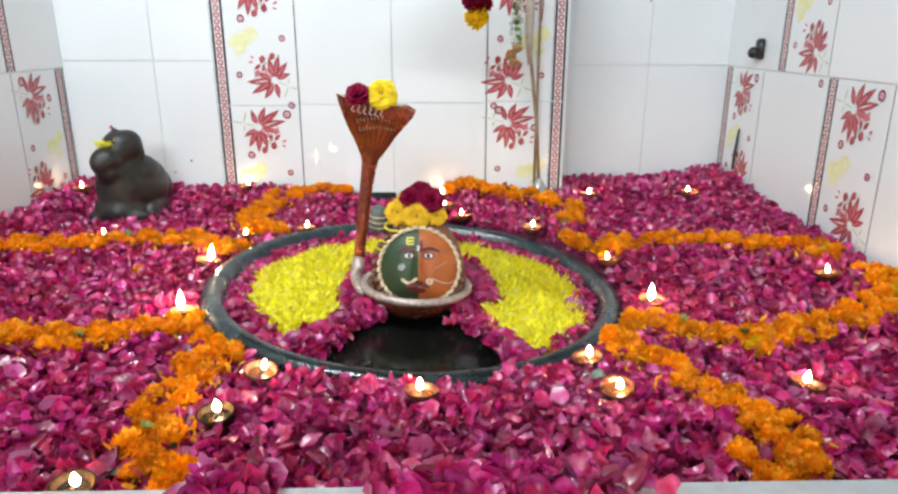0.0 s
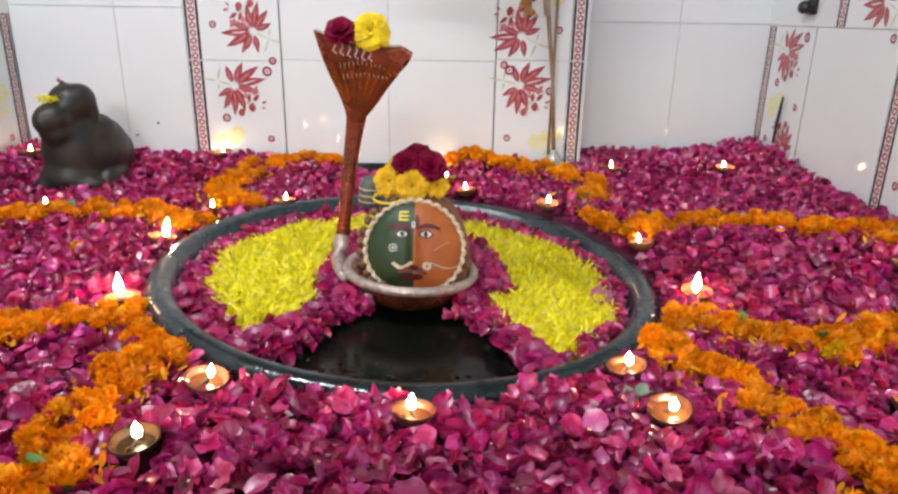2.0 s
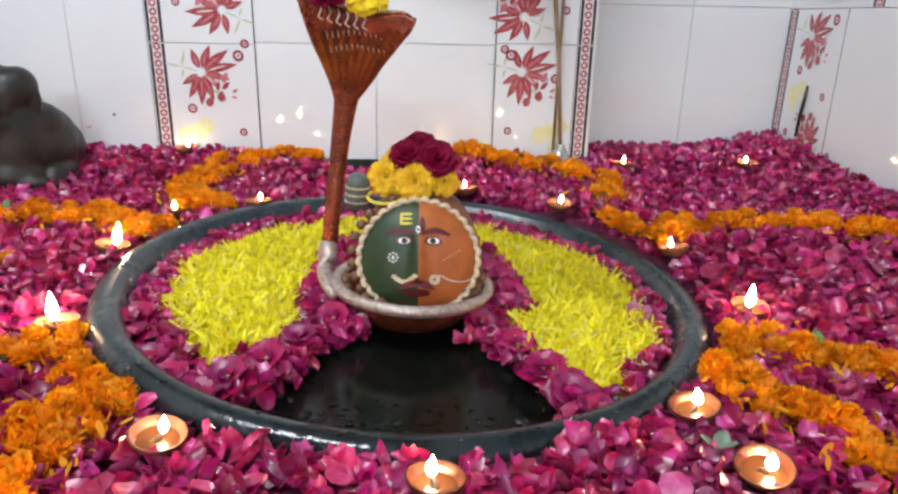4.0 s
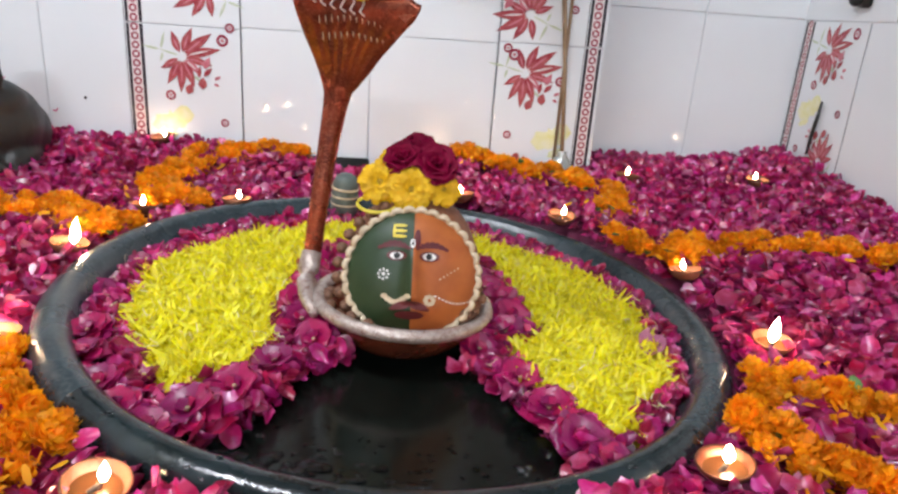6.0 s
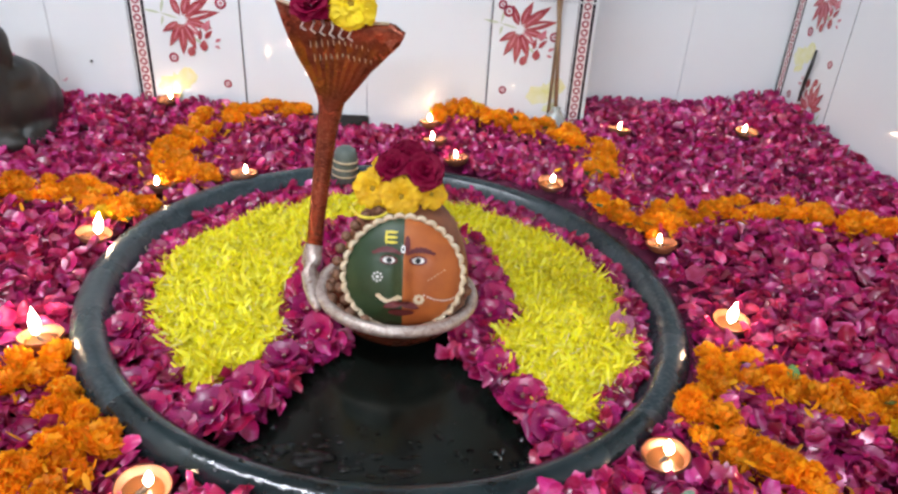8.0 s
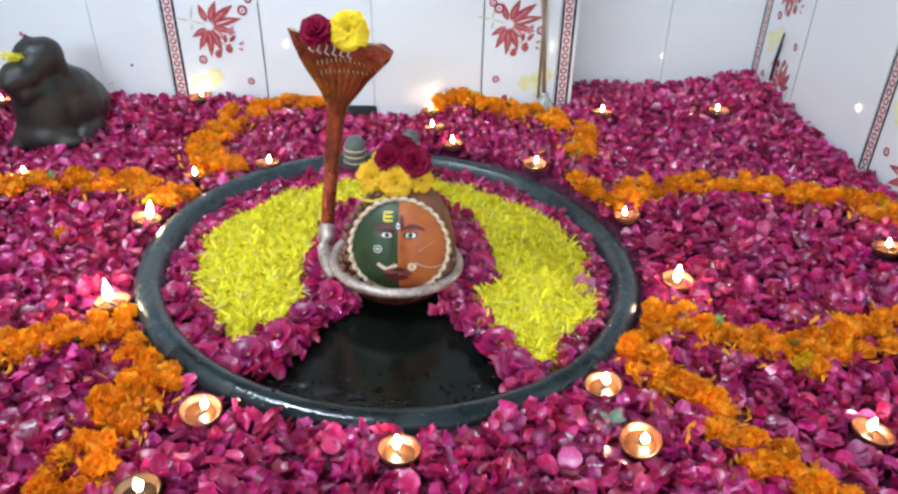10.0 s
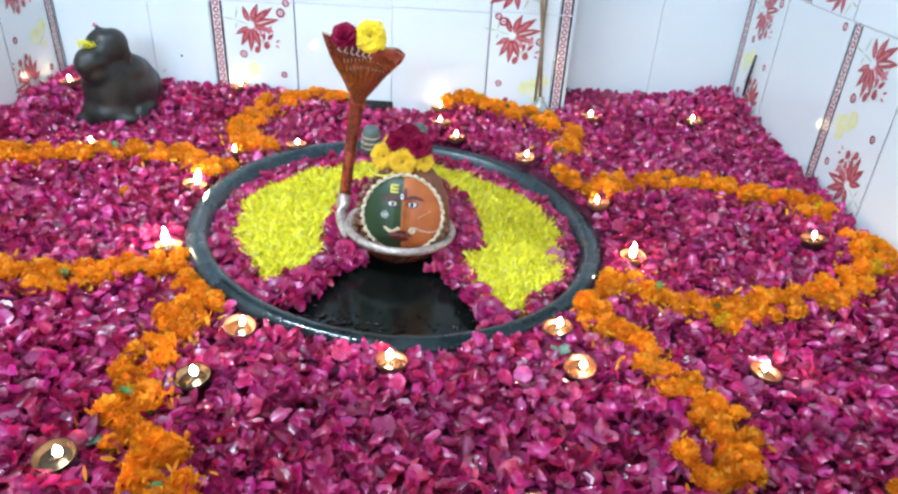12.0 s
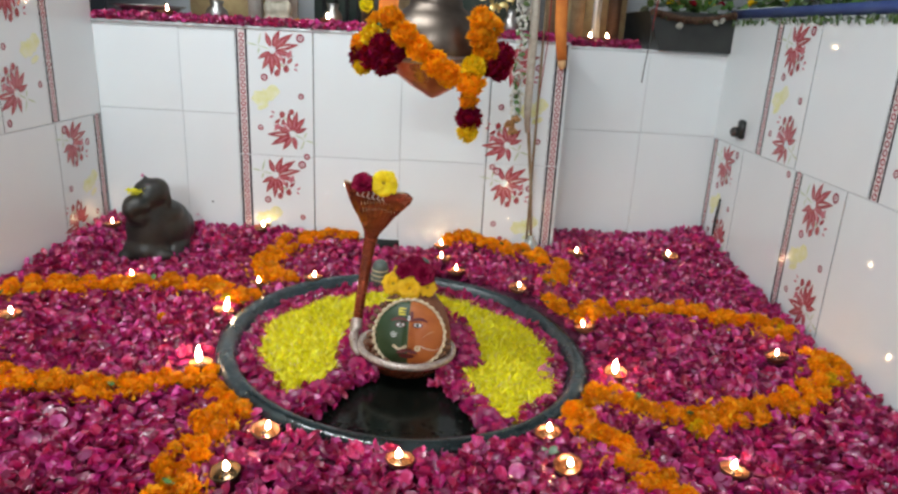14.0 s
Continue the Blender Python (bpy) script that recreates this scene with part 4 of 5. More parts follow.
for pts, label in ((RIGHT_LOBE, "orange marigold garland curving in a lobe beside the basin"), (RIGHT_BACK, "orange marigold garland running to the side wall"),
                   (LEFT_FRONT, "orange marigold garland curving away from the basin"), (LEFT_BACK, "orange marigold garland in front of the stone bull"),
                   (BACK_LEFT, "orange marigold garland looping behind the basin"), (BACK_RIGHT, "orange marigold garland looping to the back wall"),
                   (FRONT_LEFT, "thick orange marigold garland running to the platform edge"), (FRONT_RIGHT, "broken orange marigold garland running to the platform edge")):
    g = garland(pts, label)
    where = []
    for c in [c for c in g.children if c.name.startswith("marigold")]:
        for _ in range(9):
            where.append((c.location.x + rng.gauss(0, 0.024), c.location.y + rng.gauss(0, 0.024), c.location.z + rng.uniform(-0.014, 0.006)))
    where = [p for p in where if not in_basin(p[0], p[1], 0.006)]
    tagged(part("loose_petals", scatter_mesh("loose_petals", where, nrng.uniform(0.012, 0.022, len(where)), MARIGOLD, 0.6, 0.3, marigold_t), g), kind="stuff")
for x, y in ((0.72, 1.222), (-0.72, 1.98)):
    tagged(put("marigold", MARI, x, y, bed_height(x, y) + 0.012, 0.034), "single orange marigold head dropped on the petals", "flower", "loose marigolds")


# ---- oil lamps ----
def oil_lamp():
    d = thing("oil_lamp", "small round clay oil lamp with a burning wick on the petals", "lamp", "oil lamps")
    bowl_part = part("bowl", Shape().lathe([(0.0, 0.0), (0.012, 0.0), (0.019, 0.004), (0.026, 0.012), (0.029, 0.0185), (0.0285, 0.020), (0.0268, 0.0195), (0.024, 0.013), (0.018, 0.007), (0.0, 0.005)], CLAY, seg=28), d)
    part("oil", Shape().lathe([(0.0, 0.0105), (0.0215, 0.0105)], OIL, seg=24), bowl_part)
    wick = part("wick", Shape().tube([(-0.006, -0.002, 0.0085), (-0.001, 0.0, 0.0115), (0.003, 0.002, 0.015), (0.005, 0.003, 0.0185)], [0.0028, 0.0028, 0.0022, 0.0014], WICK, 7), d)
    part("flame", Shape().lathe([(0.0, 0.0), (0.0028, 0.002), (0.0045, 0.006), (0.0046, 0.010), (0.0033, 0.0145), (0.0015, 0.0190), (0.0, 0.0225)], FLAME, (0.005, 0.003, 0.0165), 10), wick, "bright yellow flame")
    return d


lamp0 = oil_lamp()
TALL = ((0.473, 1.876), (-0.532, 1.757), (-0.576, 2.031))
SOOTY = ((-0.461, 1.180), (-0.336, 1.358))
SOOT_BOWL = [c for c in lamp0.children if c.name.startswith("bowl")][0].data.copy()
SOOT_BOWL.materials[0] = SOOT
BRIGHT = ((-0.027, 1.430), (0.299, 1.460), (0.272, 1.570), (0.624, 1.480), (0.890, 1.926), (-0.047, 1.105), (0.196, 1.142))
BRIGHT_BOWL = SOOT_BOWL.copy()
SOOT_OIL = [c for c in lamp0.children_recursive if c.name.startswith("oil") and c != lamp0][0].data.copy()
SOOT_OIL.materials[0] = DARK_OIL
BRIGHT_BOWL.materials[0] = LAMP_COPPER
for k, (x, y, yaw) in enumerate(LAMPS):
    m = pose(x, y, bed_height(x, y) + 0.002, rng.uniform(-9, 9) + (8 if y < 1.6 else 0), rng.uniform(-9, 9), yaw)
    if k == 0:
        lamp0.matrix_basis = m
    else:
        ob = copy_thing(lamp0, m)
        if (x, y) in SOOTY:
            tagged(ob, "sooty dark brass oil lamp with a burning wick on the petals")
            for c in ob.children:
                if c.name.startswith("bowl"):
                    c.data = SOOT_BOWL
                    c.children[0].data = SOOT_OIL
        if (x, y) in TALL:
            for c in ob.children_recursive:
                if c.name.startswith("flame"):
                    c.matrix_basis = pose(-0.0022, -0.0012, -0.0125) @ Matrix.Diagonal((1.50, 1.50, 1.85, 1))
        if y >= 1.6 and (x, y) not in TALL:
            for c in ob.children_recursive:
                if c.name.startswith("flame"):
                    c.matrix_basis = pose(0.0007, 0.0004, 0.0024) @ Matrix.Scale(0.86, 4)
        if y < 1.6:
            for c in ob.children_recursive:
                if c.name.startswith("flame"):
                    c.matrix_basis = pose(-0.001, -0.0006, 0.0) @ Matrix.Diagonal((1.20, 1.20, 0.98, 1))
        if (x, y) in BRIGHT:
            tagged(ob, "small shiny copper oil lamp with a burning wick on the petals")
            for c in ob.children:
                if c.name.startswith("bowl"):
                    c.data = BRIGHT_BOWL


# ---- the copper bowl, the painted dome and the copper cobra ----
CX, CY = -0.060, 1.893
bowl = thing("copper_bowl", "shallow copper bowl with a silvered rim round the painted dome", "bowl", at=pose(CX, CY, -0.032, -1, 3, 0))
bowl_body = part("body", Shape().lathe([(0.0, 0.0), (0.075, 0.0), (0.087, 0.010), (0.105, 0.030), (0.116, 0.046), (0.120, 0.052), (0.112, 0.054), (0.092, 0.036), (0.0, 0.024)], COPPER, seg=72), bowl)
part("rim", Shape().lathe([(0.112, 0.0440), (0.1225, 0.0465), (0.1268, 0.053), (0.1245, 0.0595), (0.118, 0.0630), (0.110, 0.0600), (0.107, 0.053)], PATINA, seg=72), bowl_body, "silvered and worn rim")

dome = Shape()
DX, DY = -0.046, 1.925
dome.lathe([(0.088, -0.02), (0.100, 0.03), (0.098, 0.06), (0.090, 0.092), (0.077, 0.122), (0.060, 0.145), (0.040, 0.160), (0.018, 0.167), (0.0, 0.168)], TERRACOTTA, (DX, DY, 0), 48)
tilt = pose(0, 0, 0, -20)
FC = Vector((DX - 0.001, DY - 0.069, 0.077))


def on_face(u, w, lift=0.0):
    """A point of the rounded oval front, u across and w up, both -1 to 1."""
    rr = min(1.0, u * u + w * w)
    depth = 0.046 * math.sqrt(max(0.0, 1 - 0.86 * rr))
    nose = 0.016 * math.exp(-(u / 0.11) ** 2) * (1 if -0.36 < w < 0.22 else math.exp(-((w + 0.36) / 0.09) ** 2) if w < 0 else math.exp(-((w - 0.22) / 0.2) ** 2)) * (0.45 + 0.75 * max(0.0, min(1.0, 0.35 - w)))
    socket = -0.004 * sum(math.exp(-(((u - e) / 0.17) ** 2 + ((w - 0.275) / 0.11) ** 2)) for e in (-0.27, 0.27))
    lips = 0.009 * math.exp(-((u / 0.28) ** 2 + ((w + 0.56) / 0.10) ** 2))
    p = Vector((0.084 * u * (1 - 0.05 * w), -depth - nose - socket - lips - lift, 0.081 * w))
    return FC + (tilt @ p)


N = 30
for side, material in ((-1, FACE_GREEN), (1, FACE_ORANGE)):
    rows = []
    for i in range(N + 1):
        r = i / N
        rows.append([on_face(side * r * math.sin(math.pi * k / 36), r * math.cos(math.pi * k / 36)) for k in range(37)])
    rows.append([FC + (tilt @ Vector((side * 0.084 * math.sin(math.pi * k / 36) * (1 - 0.05 * math.cos(math.pi * k / 36)), 0.03, 0.081 * math.cos(math.pi * k / 36)))) for k in range(37)])
    dome.grid(rows, material)


def mark(u, w, ru, rw, material, lift=0.0012, turn=0.0, n=16):
    """A painted oval on the front."""
    c, s = math.cos(turn), math.sin(turn)
    rows = []
    for r in (0.0, 0.5, 1.0):
        rows.append([on_face(u + r * (ru * math.cos(2 * math.pi * k / n) * c - rw * math.sin(2 * math.pi * k / n) * s),
                             w + r * (ru * math.cos(2 * math.pi * k / n) * s + rw * math.sin(2 * math.pi * k / n) * c), lift) for k in range(n)])
    dome.grid(rows, material, True)


for e in (-1, 1):
    for k in range(7):
        f = k / 6
        mark((0.08 + 0.42 * f) * e, 0.375 + 0.085 * math.sin(math.pi * (0.12 + 0.78 * f)), 0.052, 0.030 + 0.026 * math.sin(math.pi * f), MAROON, 0.0012, 0.25 * math.cos(math.pi * f) * e)
    mark(0.25 * e, 0.275, 0.155, 0.080, MAROON, 0.0010)
    mark(0.25 * e, 0.275, 0.105, 0.058, WHITE_PAINT, 0.0020)
    mark(0.245 * e, 0.275, 0.050, 0.050, BLACK_PAINT, 0.0028)
for e in (-1, 1):
    mark(-0.02 + 0.12 * e, -0.490, 0.155, 0.062, MAROON, 0.0040, -0.30 * e)
    mark(-0.02 + 0.20 * e, -0.535, 0.100, 0.034, MAROON, 0.0030, -0.25 * e)
mark(-0.02, -0.640, 0.215, 0.072, MAROON, 0.0050)
for k in range(7):
    mark(-0.06 - 0.056 * k, -0.37 - 0.075 * math.sin(k * 0.62 - 0.4), 0.052, 0.040, SHELL, 0.003)
for k in range(3):
    mark(-0.22, 0.58 + 0.085 * k, 0.11, 0.026, YELLOW_PAINT, 0.0015)
mark(-0.31, 0.665, 0.024, 0.115, YELLOW_PAINT, 0.0016)
mark(0.06, 0.55, 0.050, 0.15, MAROON, 0.0015)
mark(-0.01, 0.475, 0.038, 0.070, WHITE_PAINT, 0.0022)
mark(-0.01, 0.475, 0.020, 0.030, BLACK_PAINT, 0.0028)
for k in range(8):
    mark(-0.43 + 0.075 * math.cos(k * 0.785), -0.02 + 0.075 * math.sin(k * 0.785), 0.02, 0.02, WHITE_PAINT, 0.0015, n=8)
    mark(0.27 + 0.06 * math.cos(k * 0.785), -0.40 + 0.06 * math.sin(k * 0.785), 0.036, 0.036, SHELL, 0.003, n=8)
mark(-0.43, -0.02, 0.03, 0.03, WHITE_PAINT, 0.0015, n=8)
for k in range(11):
    mark(0.36 + 0.055 * k, -0.33 - 0.11 * math.sin(k / 10 * 2.6), 0.018, 0.018, WHITE_PAINT, 0.0018, n=8)
for k in range(6):
    mark(0.42 + 0.055 * k, -0.06 + 0.035 * k, 0.013, 0.013, SHELL, 0.0015, n=8)
# scalloped cream edging, each piece a short bent rib
for k in range(32):
    a = 2 * math.pi * (k + 0.5) / 32
    pts = []
    for j in range(5):
        b = a + (j - 2) * 0.052
        swell = 1.0 + 0.075 * math.cos((j - 2) / 2 * 1.4)
        pts.append(FC + (tilt @ Vector((0.0815 * swell * math.sin(b) * (1 - 0.05 * math.cos(b)), -0.019, 0.078 * swell * math.cos(b)))))
    dome.tube(pts, [0.0022, 0.0042, 0.0046, 0.0042, 0.0022], SHELL, 7)
for k in range(30):
    a = math.pi * 2 * k / 30
    p = FC + (tilt @ Vector((0.0989 * math.sin(a), 0.012, 0.0948 * math.cos(a))))
    if p.z > 0.012 and (math.sin(a) < -0.35 or (math.sin(a) > 0.5 and p.z < 0.06)):
        dome.ball(p, (0.0085, 0.0085, 0.0078), BEAD, 9, 6)
for k in range(11):
    a = math.pi * (0.95 + 0.42 * k / 10)
    dome.ball((CX + (0.100 + 0.006 * (k % 2)) * math.cos(a), CY + (0.100 + 0.006 * (k % 2)) * math.sin(a), 0.022 + 0.003 * (k % 3)), 0.0085, BEAD, 9, 6)
for k in range(14):
    a = -math.pi * (0.02 + 0.20 * k / 13)
    dome.ball((CX + 0.104 * math.cos(a), CY + 0.104 * math.sin(a), 0.026 + 0.012 * (k % 3)), 0.0085, BEAD, 9, 6)
# a thin brass hoop lying at the top
hoop = [(DX - 0.052 + 0.026 * math.cos(2 * math.pi * k / 20), DY - 0.030 + 0.020 * math.sin(2 * math.pi * k / 20), 0.158 + 0.006 * math.sin(2 * math.pi * k / 20)) for k in range(21)]
dome.tube(hoop, 0.0026, YELLOW_PAINT, 8)
thing("painted_stone_dome", "stone dome with a green and orange oval front edged in beads", "statue", shape=dome)

cobra = Shape()
cobra.tube([(-0.171, 1.830, 0.024), (-0.182, 1.858, 0.026), (-0.189, 1.885, 0.029), (-0.193, 1.910, 0.036), (-0.194, 1.930, 0.046), (-0.193, 1.944, 0.056), (-0.1915, 1.950, 0.066)], [0.006, 0.0085, 0.0115, 0.0140, 0.0155, 0.0150, 0.0138], PATINA, 14)
prof = [(0.050, -0.1925, 0.0130, 0.0130), (0.12, -0.1850, 0.0130, 0.0130), (0.18, -0.1775, 0.0138, 0.013), (0.23, -0.1710, 0.0150, 0.013), (0.268, -0.1650, 0.0168, 0.0135), (0.290, -0.1610, 0.0190, 0.0135),
        (0.302, -0.1570, 0.0250, 0.013), (0.320, -0.1520, 0.034, 0.013), (0.343, -0.1470, 0.045, 0.0125), (0.366, -0.1430, 0.056, 0.012), (0.390, -0.1390, 0.067, 0.011), (0.410, -0.1360, 0.076, 0.0105), (0.425, -0.135, 0.081, 0.010)]


def cobra_y(z):
    """The shaft leans back, the hood forward."""
    return 1.950 + 0.024 * step(0.06, 0.27, z) - 0.064 * step(0.285, 0.43, z)


def hood_drop(u, z):
    """The hood's upper edge sinks between its tips and towards one side."""
    return -0.011 * (u + 1) * step(0.34, 0.425, z) + 0.012 * u * u * step(0.37, 0.425, z) - 0.010 * step(0.72, 1.0, u) ** 2 * step(0.385, 0.425, z)


rows = []
for z, cx, hw, ht in prof:
    row = []
    scoop = 0.020 * step(0.29, 0.425, z)
    for k in range(120):
        a = 2 * math.pi * k / 120
        u = math.cos(a)
        rib = 0.0007 * math.cos(u * 26) * step(0.305, 0.33, z) * (1 - 0.7 * step(0.385, 0.41, z))
        y = cobra_y(z) + (ht + rib * (math.sin(a) < 0)) * math.sin(a) - scoop * u * u
        row.append((cx + hw * u, y, z + hood_drop(u, z)))
    rows.append(row)
# rolled lip of the hood, hollowed behind
for dz, f, g in ((0.006, 1.02, 0.9), (0.0075, 0.97, 0.2), (-0.004, 0.90, 0.05), (-0.016, 0.80, 0.03)):
    z, cx, hw, ht = prof[-1]
    rows.append([(cx + hw * f * math.cos(2 * math.pi * k / 120), cobra_y(z) + ht * g * math.sin(2 * math.pi * k / 120) - 0.020 * math.cos(2 * math.pi * k / 120) ** 2, z + dz + hood_drop(math.cos(2 * math.pi * k / 120), z)) for k in range(120)])
cobra.grid(rows, COPPER, True)
cobra.add([p for p in rows[-1]], [tuple(range(120))], COPPER)
# a pale band along the lip and a row of painted hooks
lip = [(-0.135 + 0.080 * u, cobra_y(0.425) - 0.009 * math.sqrt(1 - u * u) - 0.020 * u * u, 0.4325 + hood_drop(u, 0.425)) for u in [-0.98 + 0.06 * k for k in range(30)]]
cobra.tube(lip, 0.0022, SHELL, 6)
for k in range(6):
    x = -0.184 + 0.0118 * k
    u = (x + 0.135) / 0.080
    zz, yy = 0.428 + hood_drop(u, 0.425), cobra_y(0.425) - 0.0105 - 0.020 * u * u
    cobra.tube([(x, yy, zz), (x + 0.002, yy - 0.001, zz - 0.008), (x - 0.003, yy + 0.001, zz - 0.017), (x + 0.003, yy + 0.004, zz - 0.022)], 0.0014, WHITE_PAINT, 6)
for k in range(22):
    x, zz = -0.178 + 0.0075 * (k % 11) + 0.003 * (k // 11), 0.398 - 0.020 * (k // 11) - 0.006 * abs((k % 11) - 5) / 5
    u = (x + 0.140) / (0.068 if k < 11 else 0.059)
    if abs(u) < 0.8:
        yy = cobra_y(zz) - 0.0118 * math.sqrt(1 - u * u) - 0.020 * step(0.29, 0.425, zz) * u * u
        cobra.tube([(x, yy, zz), (x + 0.0006, yy, zz - 0.006), (x + 0.001, yy + 0.001, zz - 0.011)], [0.0003, 0.0009, 0.0003], SHELL, 5)
thing("copper_cobra_ornament", "tall copper hooded ornament rising from the silvered bowl rim", "statue", shape=cobra)
tagged(put("rose_head", ROSE_RED, -0.171, 1.882, 0.440, 0.056, tilt=10, face=45), "deep crimson rose head resting on the copper hood", "flower", "flowers on the ornaments")
tagged(put("yellow_flower", LEMON, -0.121, 1.880, 0.444, 0.064, tilt=8, face=78), "lemon yellow flower head resting on the copper hood", "flower", "flowers on the ornaments")
for x, y, z, s, face in ((-0.096, 1.905, 0.186, 0.058, 70), (-0.053, 1.890, 0.182, 0.060, 80), (-0.010, 1.905, 0.180, 0.046, 72), (-0.080, 1.925, 0.206, 0.044, 65)):
    tagged(put("yellow_flower", DAISY, x, y, z, s, tilt=10, face=face), "golden yellow flower head on top of the dome", "flower", "flowers on the ornaments")
for x, y, z, s in ((-0.066, 1.918, 0.214, 0.056), (-0.022, 1.914, 0.211, 0.062), (-0.046, 1.938, 0.222, 0.058), (-0.044, 1.960, 0.206, 0.056)):
    tagged(put("rose_head", ROSE_RED, x, y, z, s, tilt=14, face=42), "deep crimson rose head on top of the dome", "flower", "flowers on the ornaments")
for px_, py_, pr, ph in ((-0.190, 2.355, 0.027, 0.112), (-0.058, 2.385, 0.024, 0.124)):
    post = thing("stone_post", "small rounded grey-green stone post with pale painted bands", "post", "stone posts", at=pose(px_, py_, FLOOR_Z + lean(px_, py_), 3, 4, 0))
    part("shaft", Shape().lathe([(0.0, 0.0), (pr, 0.0), (pr, ph * 0.55), (pr * 0.95, ph * 0.8), (pr * 0.78, ph * 0.93), (pr * 0.45, ph * 0.99), (0.0, ph)], GREY_POST, seg=28), post)
    for f in (0.46, 0.60, 0.74):
        part("painted_band", Shape().lathe([(pr * 0.97, ph * f - 0.0022), (pr * 1.012, ph * f - 0.0016), (pr * 1.012, ph * f + 0.0016), (pr * 0.96, ph * f + 0.0022)], SHELL, seg=28), post, "pale painted band")

# ---- the stone bull ----
BULL_X, BULL_Y = -0.940, 2.475
bull = Shape()
BULL_FORMS = (((-0.026, -0.030, 0.092), (0.068, 0.060, 0.112)), ((-0.032, -0.034, 0.030), (0.074, 0.064, 0.054)), ((-0.018, -0.016, 0.150), (0.060, 0.058, 0.060)),
              ((0.016, 0.050, 0.086), (0.068, 0.100, 0.088)), ((0.012, 0.022, 0.138), (0.062, 0.066, 0.050)), ((0.030, 0.095, 0.068), (0.052, 0.072, 0.068)),
              ((0.054, 0.030, 0.022), (0.030, 0.068, 0.032)), ((0.014, -0.062, 0.016), (0.050, 0.026, 0.022)), ((-0.084, -0.062, 0.014), (0.032, 0.032, 0.020)),
              ((-0.010, -0.028, 0.214), (0.052, 0.052, 0.052)), ((0.010, -0.020, 0.222), (0.040, 0.046, 0.044)), ((-0.034, -0.072, 0.188), (0.044, 0.046, 0.036)),
              ((-0.046, -0.094, 0.180), (0.028, 0.032, 0.034)), ((-0.034, -0.066, 0.150), (0.042, 0.042, 0.034)), ((0.044, -0.020, 0.196), (0.012, 0.012, 0.030)),
              ((-0.022, -0.026, 0.266), (0.007, 0.007, 0.011)), ((0.000, 0.020, 0.006), (0.094, 0.104, 0.014)))
for c, r in BULL_FORMS:
    bull.ball(c, r, BULL_STONE, 20, 12)
BULL_Z = bed_height(BULL_X, BULL_Y) - 0.004
ob = thing("stone_bull", "seated dark grey stone bull with yellow petals on its brow", "statue", at=pose(BULL_X, BULL_Y, BULL_Z, 0, 0, 4), shape=bull)
mod = ob.modifiers.new("blend", "REMESH")
mod.mode, mod.voxel_size, mod.use_smooth_shade = "VOXEL", 0.005, True
mod = ob.modifiers.new("soften", "SMOOTH")
mod.factor, mod.iterations = 0.5, 14
places = [(BULL_X - 0.030 + rng.uniform(-0.026, 0.026), BULL_Y - 0.078 + rng.uniform(-0.012, 0.012), BULL_Z + 0.230 + rng.uniform(-0.008, 0.008)) for _ in range(80)]
tagged(new("brow_petals", scatter_mesh("brow_petals", places, nrng.uniform(0.014, 0.024, 80), SHRED, 0.4, 0.3, shred_t)), "pinch of shredded yellow petals on the bull's brow", "petals", kind="stuff")
places = [(BULL_X + 0.034, BULL_Y + 0.02, BULL_Z + 0.186), (BULL_X - 0.028, BULL_Y - 0.03, BULL_Z + 0.270), (BULL_X + 0.09, BULL_Y + 0.11, BULL_Z + 0.112)]
tagged(new("bull_petals", scatter_mesh("bull_petals", places, [0.02, 0.018, 0.018], ROSE_PETAL, 0.7, 0.9)), "few magenta petals caught on the stone bull", "petals", kind="stuff")

# ---- the hanging pot ----
PX, PY = -0.016, 1.88
pot = thing("hanging_pot", "copper water pot hung over the dome with flower garlands", "pot", at=pose(PX, PY, 0.645))
pot_body = part("body", Shape().lathe([(0.0, 0.0), (0.012, 0.004), (0.05, 0.026), (0.085, 0.052), (0.102, 0.078)], POT_COPPER, seg=48), pot)
part("band", Shape().lathe([(0.102, 0.078), (0.107, 0.082), (0.107, 0.092), (0.104, 0.096)], STEEL, seg=48), pot_body, "steel band")
part("shoulder", Shape().lathe([(0.104, 0.096), (0.108, 0.125), (0.100, 0.155), (0.078, 0.180), (0.058, 0.195), (0.055, 0.215), (0.068, 0.226)], POT_STEEL, seg=48), pot, "tarnished steel shoulder and neck")
for k in range(3):
    a = 2 * math.pi * k / 3 + 0.5
    part("hanging_chain", Shape().tube([(0.066 * math.cos(a), 0.066 * math.sin(a), 0.222), (0.02 * math.cos(a), 0.02 * math.sin(a), 0.8), (0, 0, 1.1)], 0.0025, STEEL, 6), pot)
part("hanging_chain", Shape().tube([(0, 0, 1.1), (0, 0, 1.655)], 0.003, STEEL, 6), pot)
g = thing("pot_garland", "orange, yellow and maroon flower garland draped round the pot", "garland", at=pose(PX, PY, 0.645))
for k in range(12):
    a = math.pi * (0.05 + 0.9 * k / 11)
    put("marigold", MARI, 0.128 * math.cos(a), 0.128 * math.sin(a), 0.13 + 0.03 * math.cos(2 * a), 0.052, g, 30, face=-60)
